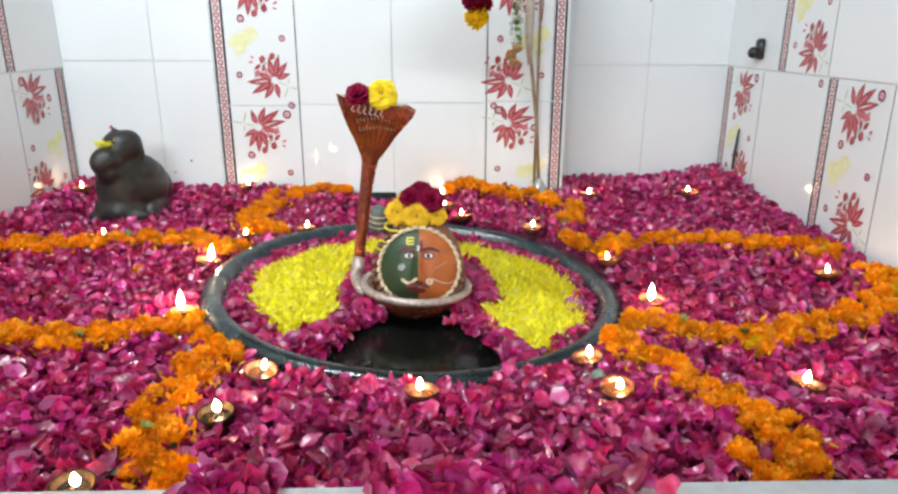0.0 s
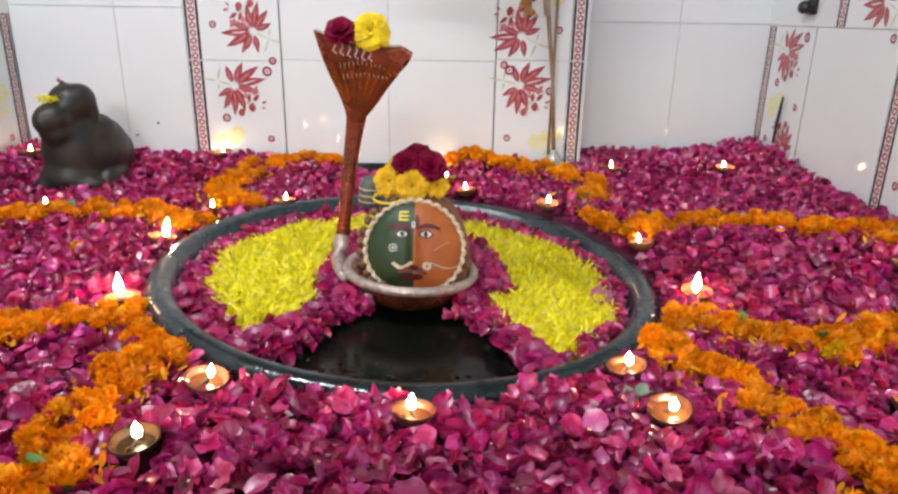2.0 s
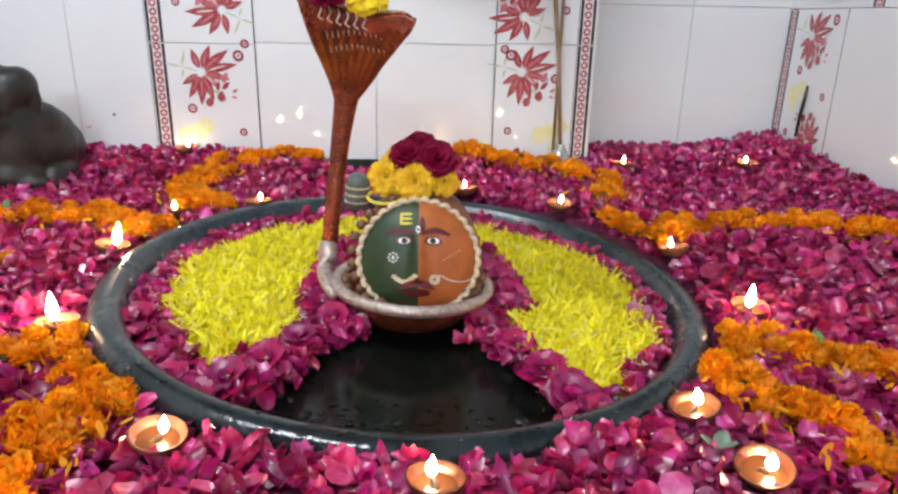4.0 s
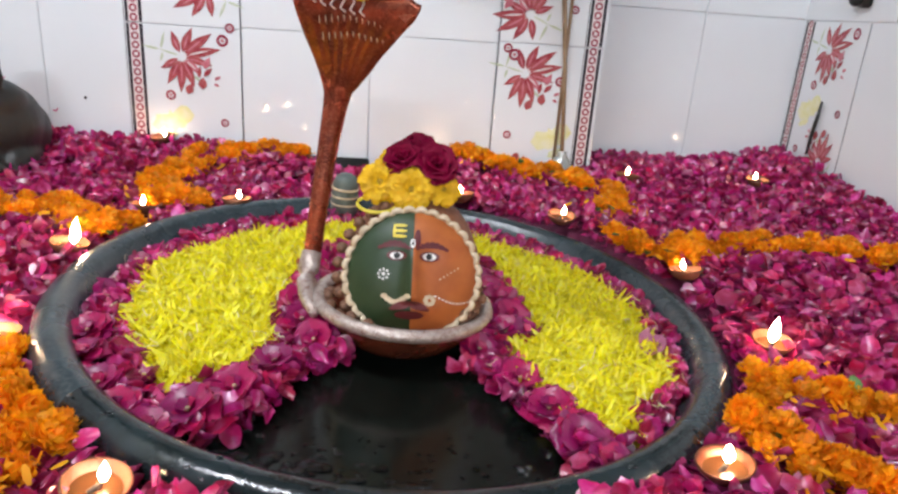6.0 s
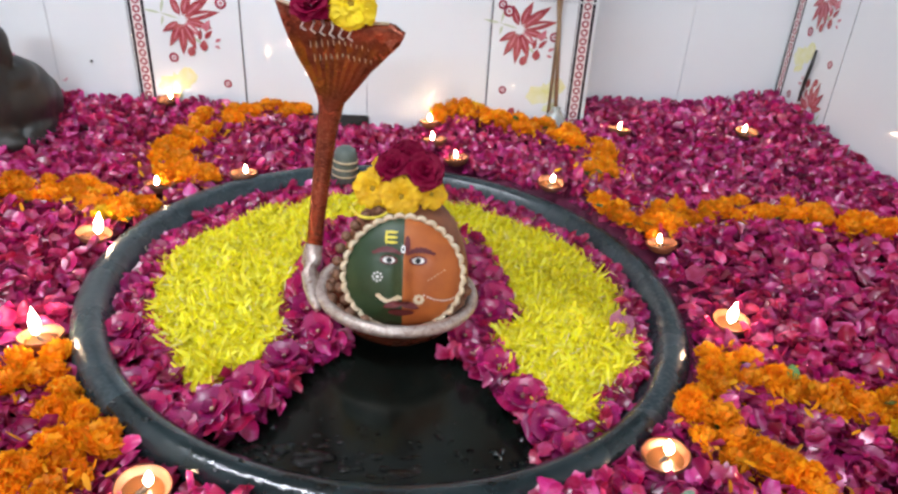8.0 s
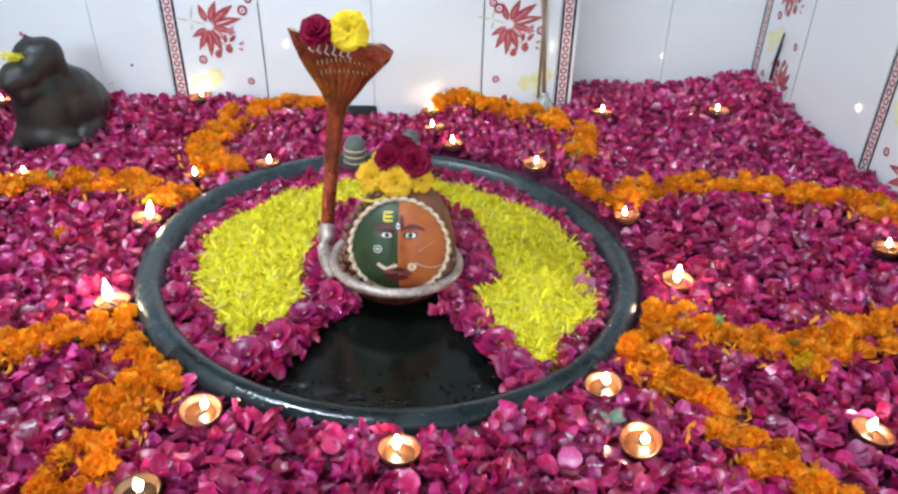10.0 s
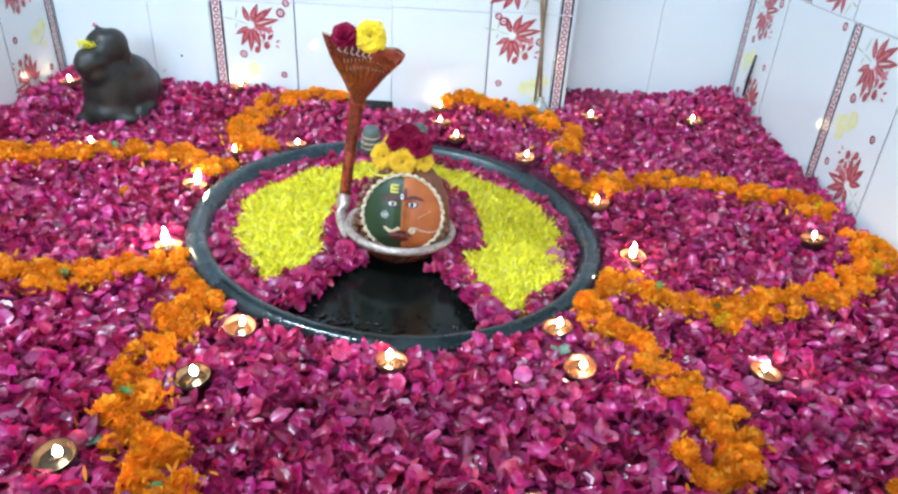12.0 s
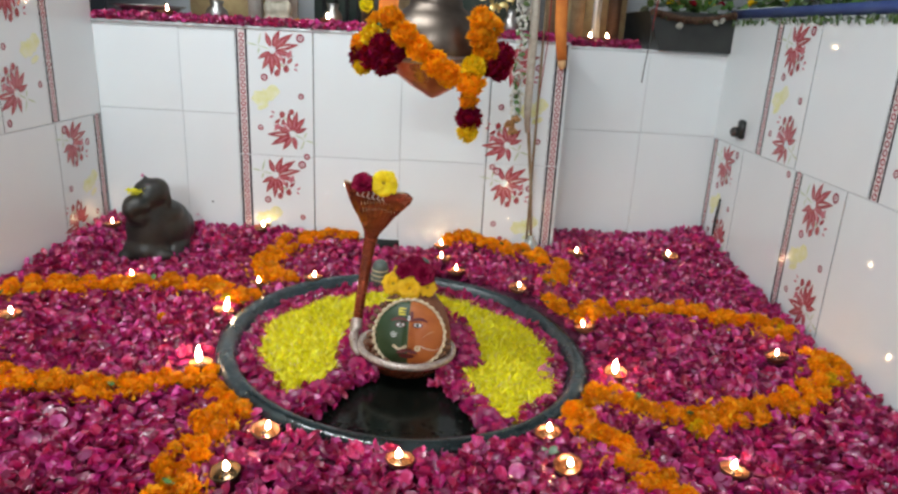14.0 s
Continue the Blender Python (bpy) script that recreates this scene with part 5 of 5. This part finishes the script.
for x, y, z, kind_, s in ((-0.150, -0.02, 0.085, MARI_C, 0.064), (-0.122, -0.06, 0.085, MARI_C, 0.058), (-0.158, -0.02, 0.11, MARI, 0.045), (-0.130, -0.05, 0.128, MARI_Y, 0.046), (-0.152, -0.04, 0.062, MARI_Y, 0.036),
                          (-0.085, -0.10, 0.165, MARI, 0.048), (-0.055, -0.115, 0.135, MARI, 0.050), (-0.025, -0.12, 0.108, MARI, 0.050), (0.008, -0.125, 0.082, MARI, 0.050), (0.036, -0.125, 0.062, MARI, 0.050),
                          (0.10, -0.11, 0.17, MARI, 0.050), (0.098, -0.115, 0.14, MARI, 0.050), (0.112, -0.10, 0.112, MARI, 0.050), (0.145, -0.05, 0.10, MARI_C, 0.058), (0.140, -0.05, 0.07, MARI_C, 0.045),
                          (0.088, -0.128, 0.078, MARI_Y, 0.046), (0.085, -0.13, 0.045, MARI, 0.054), (0.082, -0.13, 0.012, MARI, 0.038), (-0.098, -0.085, 0.075, MARI_C, 0.052), (-0.075, -0.095, 0.10, MARI_C, 0.048), (-0.105, -0.08, 0.11, MARI_C, 0.050), (0.118, -0.09, 0.085, MARI_C, 0.050), (0.084, -0.13, -0.022, MARI_C, 0.050), (0.083, -0.13, -0.052, MARI_Y, 0.040)):
    put("marigold", kind_, x, y, z, s * 1.14, g, 18, face=62)
part("string", Shape().tube([(0.088, -0.125, 0.08), (0.083, -0.13, -0.05)], 0.0012, CLOTH_BEIGE, 5), g)

# ---- rods and hangings by the back wall ----
RX, RY = 0.316, 2.685
foot = thing("metal_staff", "tall slim staff on a conical metal foot by the wall", "staff")
part("foot", Shape().lathe([(0.0, 0.0), (0.034, 0.0), (0.032, 0.012), (0.020, 0.034), (0.011, 0.046), (0.013, 0.052), (0.0, 0.056)], GLASS_GREY, (RX, RY, bed_height(RX, RY) + 0.006), 24), foot)
staff_rod = part("rod", Shape().tube([(RX, RY, 0.09), (0.298, RY, 0.30), (0.270, RY, 0.52), (0.262, RY, 1.45)], [0.005, 0.005, 0.006, 0.006], BROWN_WOOD, 10), foot)
part("wrapping", Shape().tube([(0.272, RY - 0.004, 0.47), (0.266, RY - 0.004, 0.55), (0.266, RY - 0.004, 0.80), (0.262, RY - 0.004, 1.2)], [0.008, 0.013, 0.015, 0.014], CLOTH_BEIGE, 14), staff_rod, "beige cloth wrapping")
rod = thing("bamboo_rod", "thin brown rod leaning on the tiled wall", "rod", shape=Shape().tube([(0.303, 2.715, 0.05), (0.303, 2.717, 0.5), (0.302, 2.719, 1.2)], 0.004, BROWN_WOOD, 8))
jas = thing("jasmine_string", "hanging string of white jasmine buds with green leaves", "garland")
buds = Shape()
for k in range(120):
    z = 0.52 + 0.42 * rng.random()
    buds.ball((0.222 + rng.uniform(-0.018, 0.018), 2.64 + rng.uniform(-0.015, 0.015), z), (0.0055, 0.0055, 0.008), JASMINE, 6, 4, pose(0, 0, 0, rng.uniform(-60, 60), rng.uniform(-60, 60)).to_3x3())
tagged(part("jasmine_bloom", buds, jas), kind="stuff")
for k in range(22):
    part("leaf", LEAF_MESH, jas, at=pose(0.222 + rng.uniform(-0.02, 0.02), 2.63, 0.54 + 0.019 * k, rng.uniform(0, 180), rng.uniform(0, 180), rng.uniform(0, 360)))
part("string", Shape().tube([(0.222, 2.64, 0.49), (0.222, 2.64, 1.2)], 0.0015, CLOTH_BEIGE, 5), jas)
for z, x in ((0.50, 0.206), (0.475, 0.218), (0.515, 0.226)):
    put("marigold", MARI_P, x, 2.63, z, 0.036, jas, 40)
tas = thing("orange_tassel", "orange cloth tassel hanging before the wall", "tassel")
part("cloth", Shape().tube([(0.345, 2.66, 1.2), (0.345, 2.66, 0.92), (0.352, 2.66, 0.80), (0.364, 2.66, 0.715)], [0.016, 0.020, 0.019, 0.016], CLOTH_ORANGE, 14, 0.6), tas)
part("tip", Shape().tube([(0.364, 2.66, 0.716), (0.366, 2.66, 0.695), (0.366, 2.66, 0.684)], [0.015, 0.013, 0.004], PEACH, 12, 0.6), tas)
for x, y, z0, c in ((0.642, 2.70, 0.655, BLACK_PAINT), (0.300, 2.66, 0.60, CLOTH_RED), (0.655, 2.70, 0.82, CLOTH_RED)):
    thing("hanging_thread", "thin dark thread hanging from the shelf above", "thread", "hanging threads", shape=Shape().tube([(x, y, z0), (x + 0.004, y, z0 + 0.06), (x + 0.012, y, z0 + 0.16), (x + 0.014, y, 1.2)], 0.0017, c, 6))

# ---- the altar shelf above the back wall ----
def leaf_shape(count, reach, low, high, q):
    """Loose pointed leaves round an upright axis."""
    out = Shape()
    for _ in range(count):
        c = Vector((q.uniform(-0.03, 0.03), q.uniform(-reach, reach), q.uniform(low, high)))
        a = pose(0, 0, 0, q.uniform(-60, 60), q.uniform(-60, 60), q.uniform(0, 360))
        out.grid([[c + a @ Vector((u * 0.05, v * 0.014 * math.sin(math.pi * (0.1 + 0.85 * u)), 0.01 * u * u)) for v in (-1, 0, 1)] for u in (0, 0.35, 0.7, 1)], LEAF if q.random() < 0.7 else SAGE_LEAF)
    return out



shelf = slab("altar_shelf", (X_LEFT, 2.722, Z_TOP - 0.006), (X_SLAB1, 3.55, Z_TOP + 0.004), MARBLE, "white stone shelf on top of the tiled wall")
slab("altar_shelf_recess", (X_SLAB1, Y_RECESS - 0.008, Z_TOP - 0.02), (X_RIGHT, 3.55, Z_TOP - 0.010), MARBLE, "white stone shelf on top of the set-back wall")
places = [(rng.uniform(X_SLAB1, 0.68), Y_RECESS - 0.005 + 0.12 * abs(rng.gauss(0, 0.6)), Z_TOP - 0.012 + rng.uniform(0.002, 0.024)) for _ in range(500)]
places += [(rng.uniform(X_LEFT, X_SLAB1), 2.722 + 0.13 * abs(rng.gauss(0, 0.6)) + rng.uniform(-0.012, 0.0), Z_TOP + rng.uniform(0.004, 0.026)) for _ in range(2600)]
tagged(new("shelf_petals", scatter_mesh("shelf_petals", places, nrng.uniform(0.016, 0.028, len(places)), ROSE_PETAL)), "strip of rose petals along the shelf edge", "petals", kind="stuff")
for x, y, z, yaw in ((-0.99, 2.765, 0.022, 20), (-0.43, 2.765, 0.022, 80), (-0.262, 2.765, 0.022, 10), (0.50, 2.99, 0.004, 40), (0.57, 3.0, 0.004, 90)):
    copy_thing(lamp0, pose(x, y, Z_TOP + z, 0, 0, yaw))
plate = thing("steel_plate", "round steel plate lying on the altar shelf", "plate", at=pose(-1.11, 2.90, Z_TOP + 0.037))
part("dish", Shape().lathe([(0.0, 0.0), (0.10, 0.0), (0.115, 0.012), (0.128, 0.016), (0.128, 0.020), (0.112, 0.016), (0.098, 0.005), (0.0, 0.005)], STEEL, seg=48), plate)
part("stand", Shape().lathe([(0.09, -0.035), (0.095, -0.03), (0.085, 0.0), (0.0, 0.0)], BLACK_PAINT, seg=32), plate, "black stand")
for x, y, w, h, material, label in ((-0.735, 2.93, 0.045, 0.45, PALE_WOOD, "pale grey painted post on the altar shelf"), (-0.665, 2.95, 0.030, 0.45, BROWN_WOOD, "slim brown wooden post on the altar shelf"),
                                    (-0.600, 2.93, 0.040, 0.45, PALE_WOOD, "pale grey painted post on the altar shelf"), (-0.325, 2.92, 0.030, 0.45, WOOD, "dark wooden post on the altar shelf"),
                                    (0.34, 2.86, 0.04, 0.45, BROWN_WOOD, "slim brown wooden post on the altar shelf"), (0.465, 3.10, 0.05, 0.45, BROWN_WOOD, "slim brown wooden post on the altar shelf"),
                                    (0.535, 3.08, 0.03, 0.45, PALE_WOOD, "pale grey painted post on the altar shelf"), (0.605, 3.10, 0.045, 0.45, WOOD, "dark wooden post on the altar shelf")):
    thing("wooden_post", label, "post", "altar posts", shape=Shape().box((x - w / 2, y, Z_TOP - 0.012 if x > X_SLAB1 else Z_TOP + 0.004), (x + w / 2, y + w, Z_TOP + h), material, 0.006))
for x0, x1, material, label in ((-1.06, -0.765, TAN_BOARD, "tan wooden board standing on the altar shelf"), (-0.565, -0.345, NICHE, "dark green altar box on the shelf"), (-0.295, -0.05, BROWN_WOOD, "brown wooden altar box on the shelf"),
                                (-0.02, 0.29, NICHE, "dark green altar box on the shelf"), (0.44, 0.66, TAN_BOARD, "tan wooden board standing on the altar shelf")):
    thing("altar_box", label, "box", "altar boxes", shape=Shape().box((x0, 3.15, Z_TOP - 0.010 if x0 > X_SLAB1 else Z_TOP + 0.004), (x1, 3.32, Z_TOP + 0.34), material, 0.012))
idol = Shape()
for c, r in (((0, 0, 0.020), (0.060, 0.045, 0.022)), ((0, 0.005, 0.055), (0.044, 0.036, 0.036)), ((-0.034, -0.008, 0.060), (0.016, 0.018, 0.030)), ((0.034, -0.008, 0.060), (0.016, 0.018, 0.030)),
             ((0, 0, 0.105), (0.032, 0.030, 0.034)), ((0, 0.004, 0.140), (0.036, 0.024, 0.014)), ((0, 0.004, 0.158), (0.020, 0.018, 0.020))):
    idol.ball(c, r, CARVED, 16, 10)
ob = thing("carved_idol", "small beige carved stone idol sitting on the altar shelf", "statue", at=pose(-0.620, 2.840, Z_TOP + 0.005), shape=idol)
mod = ob.modifiers.new("blend", "REMESH")
mod.mode, mod.voxel_size, mod.use_smooth_shade = "VOXEL", 0.005, True
for x in (-0.52, -0.475, -0.43, -0.385):
    thing("dark_bar", "thin black upright bar before the dark green altar box", "bar", "altar bars", shape=Shape().box((x - 0.007, 3.120, Z_TOP + 0.004), (x + 0.007, 3.134, Z_TOP + 0.34), BLACK_PAINT, 0.003))
thing("white_stick", "thin white stick standing among the altar posts", "stick", shape=Shape().tube([(0.512, 2.985, Z_TOP - 0.010), (0.508, 2.985, 1.10)], 0.006, WHITE_PAINT, 10))
cloth = thing("orange_cloth", "folded orange cloth strip hanging behind the pot", "cloth")
part("fold", Shape().grid([[(-0.262 + 0.014 * j + 0.004 * math.sin(7 * z), 2.795 + 0.008 * (-1) ** j, z) for j in range(6)] for z in (0.835, 0.88, 0.95, 1.05, 1.2)], CLOTH_ORANGE), cloth)
part("tassel", Shape().lathe([(0.0, -0.03), (0.012, -0.028), (0.016, -0.01), (0.010, 0.004), (0.0, 0.006)], CLOTH_ORANGE, (-0.225, 2.795, 0.832), 12), cloth)
tagged(put("marigold", MARI_L, -0.303, 2.79, 0.862, 0.052, face=60), "lime yellow flower head pinned before the dark altar box", "flower", "flowers on the altar shelf")
tagged(put("marigold", MARI_L, -0.300, 2.79, 0.905, 0.050, face=60), "lime yellow flower head pinned before the dark altar box", "flower", "flowers on the altar shelf")
gold = thing("gold_garland", "gold foil garland hanging over the altar", "garland")
for k in range(18):
    a = math.pi * (1 + k / 17)
    part("foil_leaf", FOIL, gold, at=pose(0.15 + 0.062 * math.cos(a), 2.70, 0.955 + 0.085 * math.sin(a), rng.uniform(50, 120), rng.uniform(-40, 40), rng.uniform(0, 360)))
strands = thing("white_threads", "loose hank of white threads hanging by the staff", "thread")
for k in range(5):
    x = 0.205 + 0.012 * k
    part("thread", Shape().tube([(0.235, 2.675, 1.1), (x, 2.675, 0.95), (x + 0.006 * math.sin(k), 2.672, 0.88), (0.232 + 0.004 * k, 2.675, 0.835)], 0.0022, WHITE_PAINT, 6), strands)
for x, y, kind_, s_ in ((-0.268, 2.80, MARI_Y, 0.042), (-0.29, 2.815, MARI_Y, 0.038), (-0.545, 2.81, MARI, 0.036)):
    tagged(put("marigold", kind_, x, y, Z_TOP + 0.020, s_), "marigold head laid on the altar shelf", "flower", "flowers on the altar shelf")
for x, r, h in ((-0.44, 0.035, 0.09), (0.20, 0.03, 0.10), (-0.86, 0.04, 0.08)):
    p = thing("brass_pot", "small metal water pot standing on the altar shelf", "pot", "altar pots", at=pose(x, 2.90, Z_TOP + 0.004))
    part("body", Shape().lathe([(0.0, 0.0), (r * 0.6, 0.0), (r, h * 0.35), (r * 0.9, h * 0.6), (r * 0.5, h * 0.8), (r * 0.65, h), (r * 0.55, h * 0.98), (r * 0.4, h * 0.8)], STEEL, seg=28), p)
y0, y1, z0, z1 = Y_RECESS - 0.03, 3.5, Z_TOP - 0.0095, 0.893
thing("black_stone_slab", "thick dark green-black stone slab with a sloping end over the wall recess", "slab",
      shape=Shape().add([(0.742, y0, z0), (1.0, y0, z0), (1.0, y1, z0), (0.742, y1, z0), (0.690, y0, z1), (1.0, y0, z1), (1.0, y1, z1), (0.690, y1, z1)], [(0, 3, 2, 1), (4, 5, 6, 7), (0, 1, 5, 4), (2, 3, 7, 6), (0, 4, 7, 3), (1, 2, 6, 5)], BLACK_BOX), smooth=False)
swag = thing("dry_garland", "dry brown garland with pale blossoms hung along the black slab", "garland")
for k in range(30):
    u = k / 29
    put("dry_flower", DRY, 0.705 + 0.285 * u, y0 - 0.010, z1 - 0.006 - 0.022 * math.sin(math.pi * u), 0.030, swag, 50)
for x, z in ((0.80, 0.846), (0.925, 0.862), (0.945, 0.872)):
    put("jasmine_blossom", MARI_J, x, y0 - 0.014, z, 0.026, swag, 40, face=60)
for k, (x, kinds) in enumerate(((0.72, MARI_J), (0.765, MARI_Y), (0.80, MARI_P), (0.845, MARI_C), (0.885, MARI_J), (0.925, MARI_Y), (0.965, MARI_C))):
    sprig = thing("leafy_sprig", "bunch of green leaves with a blossom lying on the black slab", "plant", "sprigs on the black slab", at=pose(x, y0 + 0.05, z1 + 0.001, 0, 0, 37 * k))
    tagged(part("foliage", leaf_shape(12, 0.03, 0.004, 0.05, rng), sprig), kind="stuff")
    put("blossom", kinds, 0.0, -0.01, 0.03, 0.034, sprig)

# ---- the side shelf over the side wall ----
tagged(part("side_shelf", Shape().box((X_RIGHT - 0.006, 1.0, 0.8675), (X_RIGHT + 0.34, 3.4, 0.878), PLASTER, 0.002), at=SIDE), "pale shelf on top of the side wall", "shelf", kind="structure")
tagged(part("shelf_rail", Shape().box((X_RIGHT - 0.012, 1.0, 0.8785), (X_RIGHT + 0.006, 3.0, 0.908), BLUE, 0.003), at=SIDE), "dark blue painted rail along the side shelf", "rail", kind="structure")
for k in range(14):
    sprig = thing("leafy_sprig", "bunch of green leaves and yellow flowers on the side shelf", "plant", "sprigs on the side shelf", at=SIDE @ pose(X_RIGHT + 0.055, 1.6 + 0.1 * k, 0.879))
    tagged(part("foliage", leaf_shape(18, 0.05, 0.005, 0.085, rng), sprig), kind="stuff")
    put("blossom", MARI_Y if k % 3 else MARI_J, rng.uniform(-0.02, 0.0), rng.uniform(-0.04, 0.04), 0.055, 0.036, sprig)
fringe = Shape()
for k in range(420):
    y = rng.uniform(1.2, 2.93)
    a = pose(X_RIGHT - rng.uniform(0.010, 0.020), y, rng.uniform(0.866, 0.882), rng.uniform(-50, 50), rng.uniform(20, 100), rng.uniform(-60, 60))
    fringe.grid([[a @ Vector((u * 0.016, v * 0.0045 * math.sin(math.pi * (0.1 + 0.85 * u)), 0.004 * u * u)) for v in (-1, 0, 1)] for u in (0, 0.4, 0.75, 1)], LEAF if k % 3 else SAGE_LEAF)
tagged(part("leaf_fringe", fringe, at=SIDE), "narrow fringe of small green leaves under the blue rail", "leaves", kind="stuff")

# ---- small things ----
thing("skirting_strip", "short dark grey strip at the foot of the tiled wall", "strip", shape=Shape().box((-0.40, Y_BACK - 0.020, -0.02), (-0.163, Y_BACK - 0.0068, 0.046), BLACK_BOX, 0.003))
hook = thing("wall_socket", "small black broken socket fixed to the tiled wall", "socket")
socket_plate = part("plate", Shape().box((X_RIGHT - 0.038, 2.680, 0.485), (X_RIGHT - 0.022, 2.720, 0.548), BLACK_BOX, 0.004), hook)
part("knob", Shape().ball((X_RIGHT - 0.044, 2.715, 0.505), (0.016, 0.020, 0.018), BLACK_BOX, 14, 8), socket_plate)
thing("cable_end", "short black cable hanging at the tiled wall", "cable", shape=Shape().tube([(X_RIGHT - 0.032, 2.775, 0.255), (X_RIGHT - 0.034, 2.777, 0.21), (X_RIGHT - 0.034, 2.784, 0.17), (X_RIGHT - 0.034, 2.788, 0.115)], [0.003, 0.005, 0.005, 0.003], BLACK_BOX, 8))
for x, y, grow in ((0.268, 1.497, 0.85), (-0.425, 1.215, 0.6)):
    s = thing("leaf_sprig", "small grey-green leaf sprig lying on the petals", "leaf", "leaves among the petals", at=pose(x, y, bed_height(x, y) + 0.011, 0, 0, rng.uniform(0, 360)) @ Matrix.Scale(grow, 4))
    for k in range(4):
        a = pose(0, 0, 0, rng.uniform(-15, 15), rng.uniform(-25, 5), 90 * k + rng.uniform(-15, 15))
        part("leaf", Shape().grid([[a @ Vector((u * 0.026, v * 0.011 * math.sin(math.pi * (0.1 + 0.85 * u)), 0.004 * u * u + 0.003 * v * v)) for v in (-1, -0.5, 0, 0.5, 1)] for u in (0, 0.25, 0.5, 0.75, 1)], SAGE_LEAF), s)
thing("pale_pink_petal", "single large pale pink petal on the yellow heap", "petal", at=pose(0.294, 1.872, FLOOR_Z + lean(0.294, 1.872) + 0.032, 14, -6, 62),
      shape=Shape().grid([[(0.058 * (u - 0.5) * (1 - 0.10 * v * v), 0.020 * v * math.sin(math.pi * (0.10 + 0.74 * u)) ** 0.8, 0.011 * v * v + 0.014 * (u - 0.4) ** 2 + 0.0025 * math.sin(9 * u + 4 * v)) for v in (-1, -0.66, -0.33, 0, 0.33, 0.66, 1)] for u in (0, 0.15, 0.3, 0.45, 0.6, 0.75, 0.88, 0.96, 1)], PALE_PINK))
drops = Shape()
q = random.Random(77)
for k in range(150):
    a = math.pi * (1.5 + q.gauss(-0.05, 0.14))
    d = R - 0.10 - abs(q.gauss(0, 0.07)) if k % 8 else R - 0.022 + q.gauss(0, 0.008)
    x, y = BASIN[0] + d * math.cos(a), BASIN[1] + d * math.sin(a)
    r = q.uniform(0.0012, 0.004)
    z = lean(x, y) + (FLOOR_Z - 0.003 if k % 8 else RIM_Z - 0.001)
    drops.ball((x, y, z), (r * q.uniform(0.8, 2.2), r, 0.0014), WATER, 10, 5)
for k in range(46):
    a = math.pi * (1.5 + q.gauss(-0.12, 0.09))
    d = R - 0.088 - abs(q.gauss(0, 0.018))
    r = q.uniform(0.003, 0.009)
    x, y = BASIN[0] + d * math.cos(a), BASIN[1] + d * math.sin(a)
    drops.ball((x, y, FLOOR_Z + lean(x, y) - 0.002), (r * q.uniform(1.0, 2.4), r, 0.0022), WATER, 12, 6)
for k in range(240):
    a = radians(q.gauss(236, 8) if k % 3 else q.gauss(297, 6))
    d = R - 0.060 - abs(q.gauss(0, 0.020))
    r = q.uniform(0.0015, 0.0040)
    x, y = BASIN[0] + d * math.cos(a), BASIN[1] + d * math.sin(a)
    z = FLOOR_Z if d < R - 0.078 else FLOOR_Z + 0.35 * (d - R + 0.078)
    drops.ball((x, y, z + lean(x, y) - 0.0006), (r * q.uniform(1.0, 1.8), r, r * 0.75), WATER, 10, 6)
tagged(part("water_drops", drops), "drops of water on the wet black stone", "water", kind="stuff")
thing("wall_nail", "small dark nail head in the white tiled wall", "nail", shape=Shape().ball((-0.850, Y_BACK - 0.001, 0.152), (0.0035, 0.004, 0.0035), BLACK_PAINT, 8, 5))
